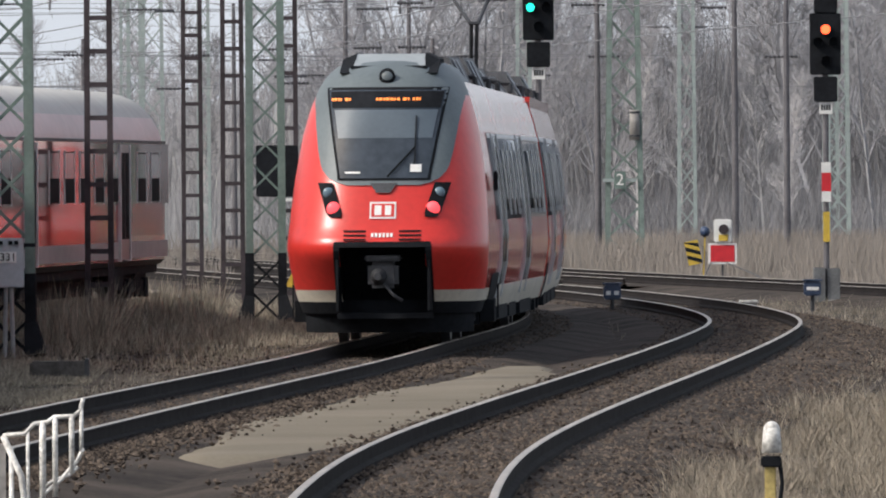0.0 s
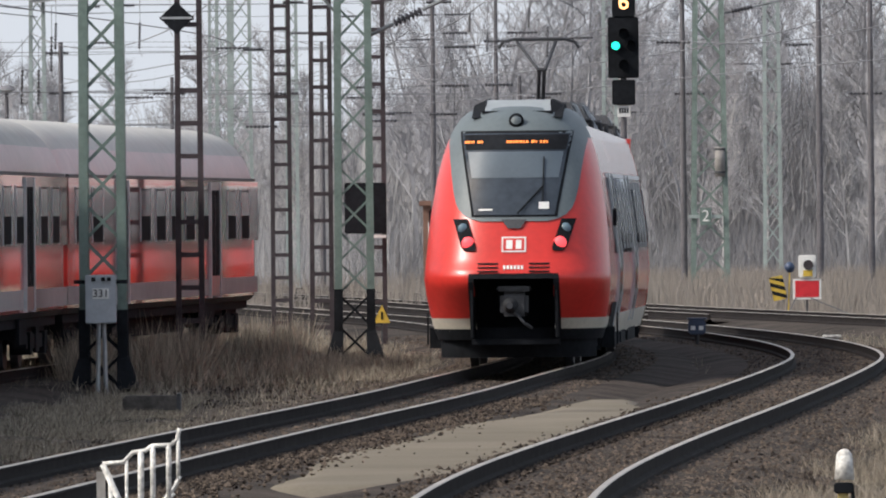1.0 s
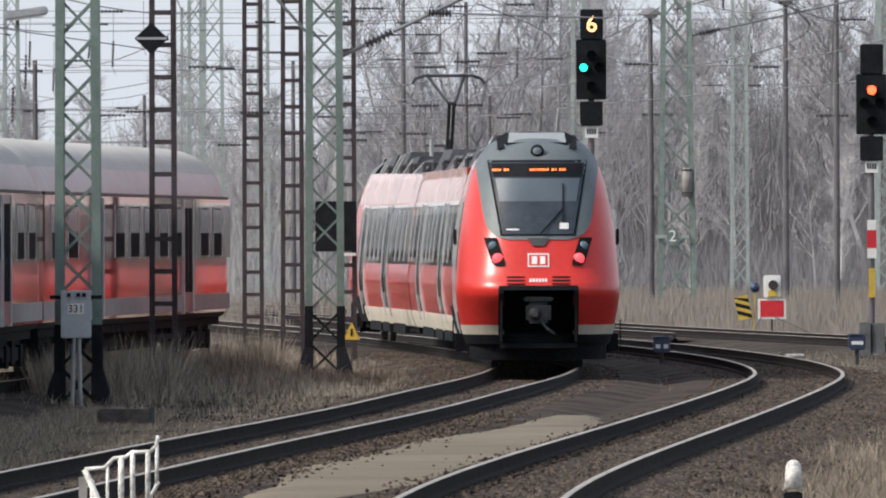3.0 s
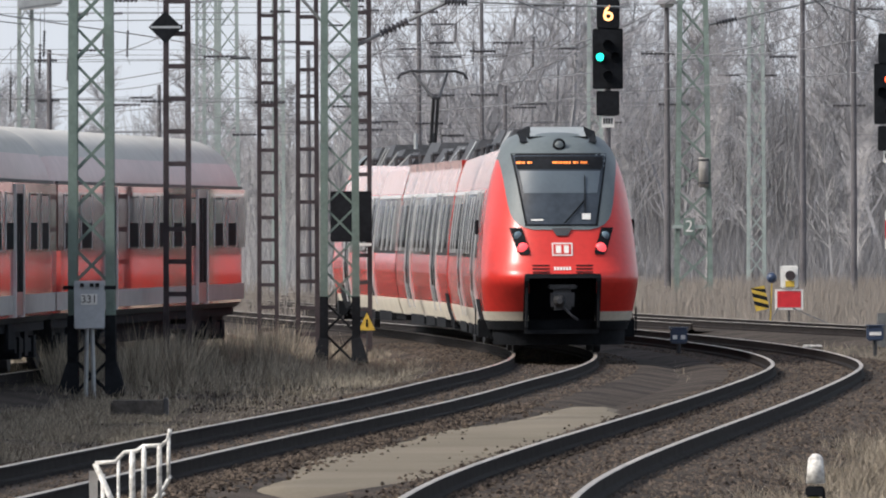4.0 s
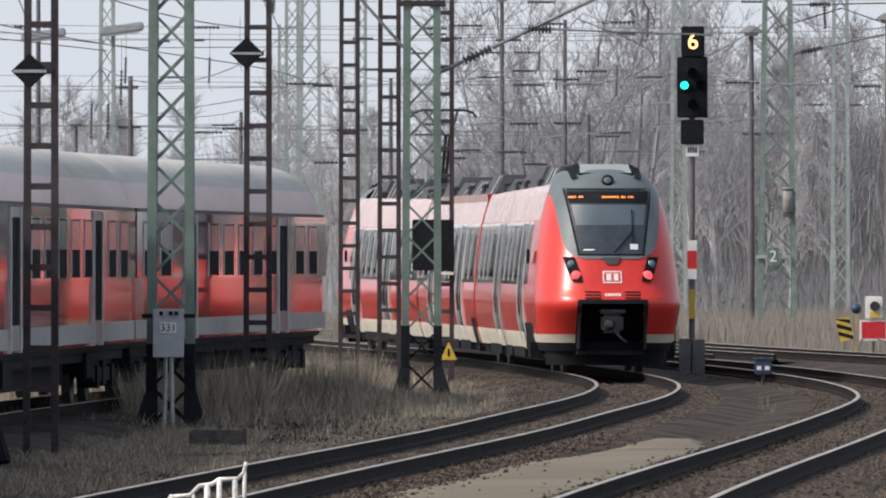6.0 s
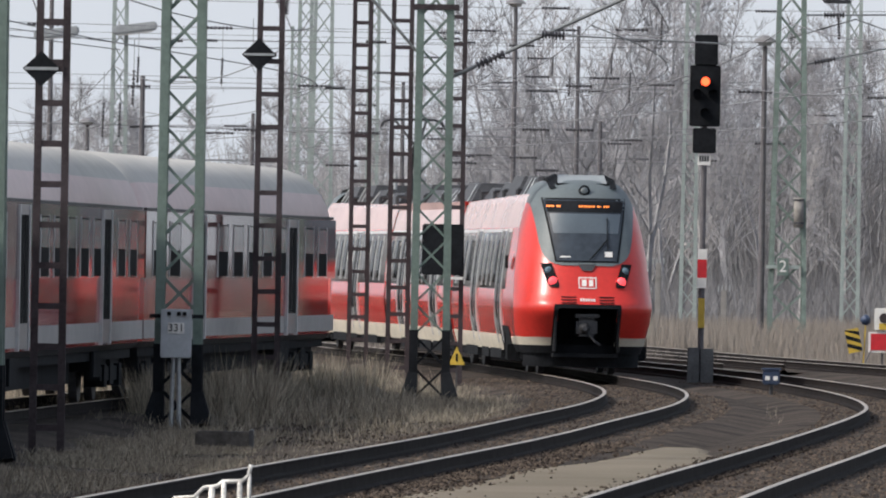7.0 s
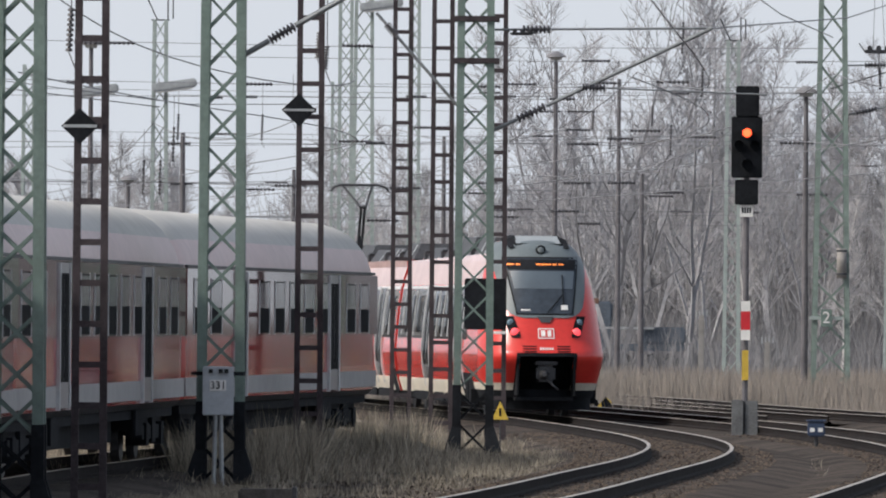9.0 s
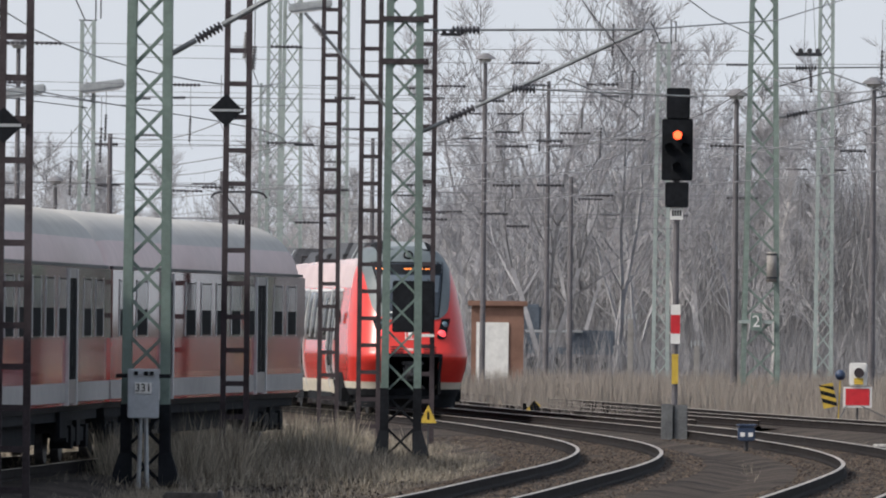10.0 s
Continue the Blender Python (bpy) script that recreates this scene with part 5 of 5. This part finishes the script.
def bare_tree(seed, h, spread, stems, material, label):
    """Leafless tree: stems, limbs that bend upwards, branches and single fine twigs."""
    rs = random.Random(seed)
    root = thing("bare_tree", label, "tree", group="bare trees")
    wood, twigs = ([], []), ([], [])

    def tube(bag, p, q, r0, r1):
        v, f = bag
        d = (q - p).normalized()
        a = d.cross(Vector((0.3, 1, 0.2))).normalized()
        b = d.cross(a)
        n = len(v)
        for k in range(3):
            v.append(p + (a * math.cos(k * 2.094) + b * math.sin(k * 2.094)) * r0)
        if r1 < 0.004:
            v.append(q)
            f.extend((n + k, n + (k + 1) % 3, n + 3) for k in range(3))
            return
        for k in range(3):
            v.append(q + (a * math.cos(k * 2.094) + b * math.sin(k * 2.094)) * r1)
        f.extend((n + k, n + (k + 1) % 3, n + 3 + (k + 1) % 3, n + 3 + k) for k in range(3))

    def bent(bag, p, d, length, r0, r1, n, lift, wander):
        """A tapered line that wanders and lifts; gives its joints back as (point, direction, radius, share)."""
        out = []
        for i in range(n):
            d = (d + Vector((rs.gauss(0, wander), rs.gauss(0, wander), lift + rs.gauss(0, wander * 0.5)))).normalized()
            q = p + d * (length / n)
            ra, rb = r0 + (r1 - r0) * i / n, r0 + (r1 - r0) * (i + 1) / n
            tube(bag, p, q, ra, rb)
            p = q
            out.append((p, d, rb, (i + 1) / n))
        return out

    def side(d, open_):
        a = rs.uniform(0, math.tau)
        return (d + Vector((math.cos(a), math.sin(a), rs.uniform(-0.1, 0.35))) * open_).normalized()

    def sprays(p, d, length, n):
        for _ in range(n):
            t = side(d, 0.75)
            m = p + t * length * rs.uniform(0.4, 0.6)
            e = m + (t + Vector((rs.gauss(0, 0.25), rs.gauss(0, 0.25), 0.15))).normalized() * length * 0.5
            tube(twigs, p, m, 0.009, 0.007)
            tube(twigs, m, e, 0.007, 0.0)

    for k in range(stems):
        a = rs.uniform(0, math.tau) if stems == 1 else math.tau * k / stems + rs.uniform(-0.5, 0.5)
        lean = 0.03 if stems == 1 else rs.uniform(0.12, 0.3) * spread
        top = h * rs.uniform(0.84, 1.0)
        stem = bent(wood, Vector((0, 0, -0.1)), Vector((math.cos(a) * lean, math.sin(a) * lean, 1)).normalized(), top, h * 0.0078, 0.014, 12, 0.02, 0.05)
        for p, d, r, f in stem:
            if f < 0.22:
                continue
            for _ in range(3 if stems == 1 else 2):
                limb_len = h * spread * (0.34 * (1.08 - f) + 0.07) * rs.uniform(0.7, 1.2)
                for p2, d2, r2, f2 in bent(wood, p, side(d, 0.95), limb_len, max(0.018, r * 0.4), 0.011, 4, 0.10, 0.11):
                    for _ in range(2):
                        for p3, d3, r3, f3 in bent(wood, p2, side(d2, 0.8), max(0.5, limb_len * 0.42 * (1.2 - 0.5 * f2)), 0.011, 0.008, 2, 0.06, 0.16):
                            sprays(p3, d3, rs.uniform(0.35, 0.8), 4)
    mesh_object("trunk", *wood, material, root)
    mesh_object("crown", *twigs, HAZED_BARK, root, "bare twigs without leaves")
    return root


TREE = "leafless winter tree with fine grey twigs"
BIRCH_TREE = "leafless birch with white bark"
kinds = [bare_tree(3, 16, 0.95, 3, HAZED_BARK, TREE), bare_tree(5, 15, 0.8, 2, HAZED_BARK, TREE), bare_tree(8, 12, 0.85, 1, HAZED_BARK, TREE), bare_tree(13, 12, 0.6, 1, BIRCH, BIRCH_TREE), bare_tree(17, 10, 1.0, 2, HAZED_BARK, TREE), bare_tree(29, 11, 0.5, 1, BIRCH, BIRCH_TREE)]
spots = [(0, 4.3, 428, 1.16), (1, 7.4, 436, 1.2), (2, 1.0, 450, 1.2), (1, 5.9, 462, 1.05), (0, 8.8, 470, 0.9)]
rnd = random.Random(77)
for i in range(40):
    spots.append((rnd.choice((2, 4, 4, 5)), rnd.uniform(-34, 0), rnd.uniform(440, 600), rnd.uniform(0.7, 0.95)))
for i in range(14):
    spots.append((rnd.choice((1, 2, 4)), rnd.uniform(-1, 10), rnd.uniform(470, 600), rnd.uniform(0.75, 1.0)))
for i in range(40):
    spots.append((rnd.choice((0, 1, 1, 2, 2)), rnd.uniform(9.5, 40), rnd.uniform(430, 590), rnd.uniform(0.9, 1.25)))
for i in range(6):
    spots.append((rnd.choice((3, 5)), rnd.uniform(8, 32), rnd.uniform(395, 430), rnd.uniform(0.6, 0.9)))
used = set()
for k, x, y, s in spots:
    m = pose(x, y, -0.35, 0, 0, rnd.uniform(0, 360))
    if k not in used:
        used.add(k)
        kinds[k].matrix_basis = m @ Matrix.Diagonal((s, s, s, 1))
    else:
        ob = copy_thing(kinds[k], m)
        ob.scale = (s, s, s)


def strands(name, n, place, height, width, lean, material, label, category, seed):
    """Many single thin stems in one mesh."""
    rs = np.random.RandomState(seed)
    p = place(rs, n)
    h = height(rs, n, p)
    a = rs.uniform(0, math.tau, n)
    w = width * rs.uniform(0.6, 1.4, n)
    off = np.stack([np.cos(a) * w, np.sin(a) * w * 0.4, np.zeros(n)], 1) / 2
    tip = p + np.stack([rs.normal(0, lean, n) * h, rs.normal(0, lean, n) * h, h], 1)
    mid = p + (tip - p) * 0.55 + np.stack([np.zeros(n), np.zeros(n), h * 0.06], 1)
    v = np.stack([p - off, p + off, mid + off * 0.7, mid - off * 0.7, tip], 1).reshape(-1, 3)
    f = []
    for i in range(n):
        k = i * 5
        f.append((k, k + 1, k + 2, k + 3))
        f.append((k + 3, k + 2, k + 4))
    return tagged(mesh_object(name, v, f, material), label, category, kind="stuff")


strands("far_woods", 60000, lambda rs, n: np.stack([rs.uniform(2, 62, n), rs.uniform(500, 640, n), rs.uniform(-0.4, 7.5, n)], 1),
        lambda rs, n, p: rs.uniform(1.2, 4.5, n) * (0.7 + 0.5 * np.sin(p[:, 0] * 0.37) ** 2), 0.05, 0.3, WOODS, "dense leafless thicket of grey twigs", "woods", 31)
# Thicket in the colour that holds the left side's haze.
strands("haze_pale_far_woods", 26000, lambda rs, n: np.stack([rs.uniform(-45, 4, n), rs.uniform(500, 640, n), rs.uniform(-0.4, 5.0, n)], 1),
        lambda rs, n, p: rs.uniform(1.2, 4.5, n) * (0.7 + 0.5 * np.sin(p[:, 0] * 0.37) ** 2), 0.05, 0.3, HAZE_PALE_WOODS, "leafless thicket painted haze-pale beyond the yard", "woods", 32)
strands("undergrowth", 26000, lambda rs, n: np.stack([rs.uniform(-2, 40, n), rs.uniform(405, 500, n), np.full(n, -0.4)], 1),
        lambda rs, n, p: rs.uniform(0.6, 3.6, n) * (0.55 + 0.45 * np.sin(p[:, 0] * 0.8 + p[:, 1] * 0.05) ** 2), 0.028, 0.32, WOODS, "tangled leafless undergrowth at the wood's edge", "undergrowth", 33)
# Brushwood in the same haze-lightened colour.
strands("haze_pale_undergrowth", 14000, lambda rs, n: np.stack([rs.uniform(-32, 0, n), rs.uniform(395, 500, n), np.full(n, -0.4)], 1),
        lambda rs, n, p: rs.uniform(0.6, 3.2, n), 0.028, 0.32, HAZE_PALE_WOODS, "brushwood painted haze-pale beyond the yard", "undergrowth", 34)


def woodland_edge(x0, x1, y, height, material, label):
    bm = bmesh.new()
    last = None
    for x in np.arange(x0, x1, 0.35):
        top = height + 1.8 * noise.noise(Vector((x * 0.12, 3, 0))) + 1.3 * noise.noise(Vector((x * 0.9, 9, 0))) + 1.1 * noise.noise(Vector((x * 3.1, 5, 0)))
        col = [bm.verts.new((x, y + 1.5 * noise.noise(Vector((x * 0.7, z, 5))), z)) for z in np.linspace(-0.4, top, 9)]
        if last:
            for k in range(8):
                bm.faces.new((last[k], col[k], col[k + 1], last[k + 1]))
        last = col
    tagged(part("backdrop", bm, material), label, "woods", kind="structure")


# Bluish pale base colour imitates haze before the farthest woods.
HAZED_HEDGE = mat("haze_pale_woodland", (0.27, 0.272, 0.288), 1.0, 0, 0.16, 0.25, 3, 0, (0.33, 0.332, 0.35))
# Right-hand edge, greyed less, still with haze in its colour.
HAZED_HEDGE_DARK = mat("hazed_grey_woodland", (0.165, 0.167, 0.178), 1.0, 0, 0.14, 0.25, 3, 0, (0.20, 0.201, 0.213))
woodland_edge(-110, 30, 700, 4.6, HAZED_HEDGE, "far woodland edge painted haze-pale")
woodland_edge(1, 110, 655, 7.6, HAZED_HEDGE_DARK, "far grey woodland edge")


def area(boxes, keep_off=2.0):
    lines = (main_line, side_line, yard_line, coach_line)

    def place(rs, n):
        out = np.zeros((0, 3))
        while len(out) < n:
            b = boxes[rs.randint(len(boxes))]
            m = 4000
            x, y = rs.uniform(b[0], b[1], m), rs.uniform(b[2], b[3], m)
            clump = np.sin(x * 1.9 + 3 * np.sin(y * 0.31)) + np.sin(y * 0.53 + x * 0.8) + rs.uniform(-1.2, 1.2, m)
            ok = clump > -0.4
            for ln in lines[:3]:
                cx = np.interp(y, SAMPLE, [ln(t) for t in SAMPLE])
                ok &= np.abs(x - cx) > keep_off
            out = np.concatenate([out, np.stack([x, y, np.full(m, -0.38)], 1)[ok]])
        return out[:n]
    return place


SAMPLE = np.arange(40, 420, 4.0)
strands("dry_grass", 70000, area([(-9.5, 1.4, 128, 200), (-5.5, 0.8, 165, 216), (-6, -3, 120, 150)]), lambda rs, n, p: np.abs(rs.normal(0.36, 0.18, n)) * np.clip((p[:, 1] - 142) / 34, 0.15, 1.0) * np.clip(0.45 - (p[:, 0] + 0.6) * 0.22, 0.3, 1.25), 0.013, 0.42, GRASS, "tall dry winter grass", "grass", 41)
strands("reed_grass", 13000, area([(-5.5, -4.9, 158.5, 166), (-4.5, -3.3, 164, 178), (-3.2, -1.8, 176, 200)]), lambda rs, n, p: np.abs(rs.normal(0.55, 0.24, n)), 0.014, 0.26, GRASS, "tall dry reeds beside the standing coaches", "grass", 44)
strands("yard_grass", 75000, area([(1.5, 24, 246, 330), (-9, 22, 272, 340)], 1.7), lambda rs, n, p: rs.uniform(0.3, 1.25, n) * np.clip((p[:, 1] - 240) / 40, 0.15, 1.0), 0.019, 0.2, GRASS_FAR, "pale tall grass along the yard edge", "grass", 42)
strands("short_grass", 70000, area([(2.6, 7, 58, 122), (2.2, 5, 60, 90)], 2.0), lambda rs, n, p: np.abs(rs.normal(0.09, 0.09, n)) + 0.03, 0.008, 0.55, GRASS_TAN, "short trampled pale dry grass", "grass", 43)
strands("low_dark_grass", 16000, area([(5, 16, 112, 215)], 2.2), lambda rs, n, p: np.abs(rs.normal(0.10, 0.08, n)) + 0.03, 0.010, 0.5, GRASS, "sparse low dry grass on dark soil", "grass", 46)
strands("verge_grass", 26000, area([(-6, -2.4, 60, 130), (-9, -4, 112, 152)], 1.9), lambda rs, n, p: np.abs(rs.normal(0.06, 0.05, n)) + 0.02, 0.010, 0.5, GRASS, "short dry grass on the verge", "grass", 45)


def stones(name, n, place, lo, hi, seed, label, material=STONES):
    rs = np.random.RandomState(seed)
    p = place(rs, n)
    r = rs.uniform(lo, hi, n) * rs.uniform(0.5, 1.0, n)
    base = np.array([(1, 0, 0), (-1, 0, 0), (0, 1, 0), (0, -1, 0), (0, 0, 0.75), (0, 0, -0.75)], float)
    tris = [(0, 2, 4), (2, 1, 4), (1, 3, 4), (3, 0, 4), (2, 0, 5), (1, 2, 5), (3, 1, 5), (0, 3, 5)]
    jit = base[None] * r[:, None, None] * rs.uniform(0.6, 1.3, (n, 6, 1)) + rs.normal(0, 0.12, (n, 6, 3)) * r[:, None, None]
    a = rs.uniform(0, math.tau, n)
    rot = np.stack([np.stack([np.cos(a), -np.sin(a)], 1), np.stack([np.sin(a), np.cos(a)], 1)], 1)
    jit[:, :, :2] = np.einsum("nij,nkj->nki", rot, jit[:, :, :2])
    v = (p[:, None] + jit).reshape(-1, 3)
    f = [tuple(i * 6 + k for k in t) for i in range(n) for t in tris]
    return tagged(mesh_object(name, v, f, material), label, "ballast", kind="stuff")


def along(line, y0, y1, left, right):
    def place(rs, n):
        y = y0 + (y1 - y0) * rs.uniform(0, 1, n) ** 1.7
        o = rs.uniform(-left, right, n)
        c = np.interp(y, SAMPLE, [line(t) for t in SAMPLE])
        z = np.interp(np.abs(o), [0, 0.9, 1.75, 2.6, 4], [-0.215, -0.195, -0.205, -0.345, -0.36])
        return np.stack([c + o, y, z], 1)
    return place


stones("ballast_stones", 52000, along(main_line, 62, 215, 2.1, 1.55), 0.018, 0.05, 51, "loose brown-grey ballast stones")
stones("ballast_stones", 58000, along(side_line, 62, 215, 1.5, 2.6), 0.018, 0.05, 52, "loose brown-grey ballast stones")

stones("clods", 22000, lambda rs, n: np.stack([rs.uniform(-4.5, 7.5, n), 62 + 110 * rs.uniform(0, 1, n) ** 1.5, np.full(n, -0.355)], 1), 0.012, 0.036, 53, "brown clods and stones on bare ground", CLODS)
sand = bmesh.new()
last = None
for i in range(181):
    k = i / 180
    y = 93 + 46 * k
    c = (main_line(y) + side_line(y)) / 2 + 0.15 + 0.15 * math.sin(y * 0.4)
    w = (1.25 + 0.25 * math.sin(y * 0.13)) * (0.12 + math.sin(math.pi * min(1, max(0.0, k)) ** 0.8) ** 0.5)
    row = []
    for o in (-1, -0.85, -0.5, -0.17, 0.17, 0.5, 0.85, 1):
        edge = w * (0.22 * noise.noise(Vector((y * 0.14, o * 2, 0))) + 0.16 * noise.noise(Vector((y * 0.6, o * 2, 4))) + 0.1 * noise.noise(Vector((y * 2.1, o * 2, 7))))
        row.append(sand.verts.new((c + o * w + edge * abs(o), y, (-0.185 if abs(o) < 0.8 else -0.22 if abs(o) < 0.9 else -0.42) + 0.004 * noise.noise(Vector((y * 0.4, o * 4, 2))) - 0.3 * max(0.0, 1 - k / 0.03, 1 - (1 - k) / 0.03))))
    if last:
        for j in range(7):
            sand.faces.new((last[j], last[j + 1], row[j + 1], row[j]))
    last = row
tagged(part("sand_path", sand, SAND, smooth=True), "pale trodden sand strip between the tracks", "path", kind="structure")


def between(rs, n):
    y = 84 + 106 * rs.uniform(0, 1, n) ** 1.2
    a = np.interp(y, SAMPLE, [main_line(t) for t in SAMPLE])
    b = np.interp(y, SAMPLE, [side_line(t) for t in SAMPLE])
    side = rs.choice([-1, 1], n) * rs.beta(5.0, 1.2, n)
    return np.stack([(a + b) / 2 + 0.15 + side * 1.65, y, np.where(y < 139, -0.18, -0.34)], 1)


stones("ballast_stones", 14000, between, 0.015, 0.045, 54, "loose brown-grey stones strewn between the tracks")


# ---- movement ----
def motions():
    run = spline([(0, 144), (1, 153.5), (2, 163), (3, 171.5), (4, 180), (5, 188.5), (6, 197), (7, 206.5), (8, 217), (9, 229.5), (10, 242)])

    def ride(car, near, far, origin, flip=False):
        """A car with pivots near and far (metres behind the tail's face) that follows the rails."""
        rows = []
        for i in range(21):
            y = run(i * 0.5)
            a, b = Vector((main_line(y + near), y + near, 0)), Vector((main_line(y + far), y + far, 0))
            d = (b - a).normalized()
            p = a + d * (origin - near)
            rows.append((i * 0.5, pose(p.x, p.y, 0, 0, 0, -math.degrees(math.atan2(d.x, d.y)) + (180 if flip else 0))))
        walk(car, rows)

    ride(end_car, 4.2, 19.6, 0)
    ride(mid_car, 19.6, 35.5, 19.8)
    ride(far_end_car, 35.5, 50.9, 55.1, True)
    # signal lamps slide to the front of their tubes when they show, back when they do not
    def shift(ob, x, z, on_first, turn=0, front=-0.12, back=-0.02):
        a, b = (front, back) if on_first else (back, front)
        walk(ob, [(t, pose(x, y, z, turn)) for t, y in ((0, a), (6.2, a), (6.3, b), (10, b))])
    shift(green_lamp, -0.17, 6.36, True)
    shift(red_lamp, 0.0, 6.63, False)
    shift(digit, 0.01, 7.30, True, 90, -0.126, -0.05)


motions()
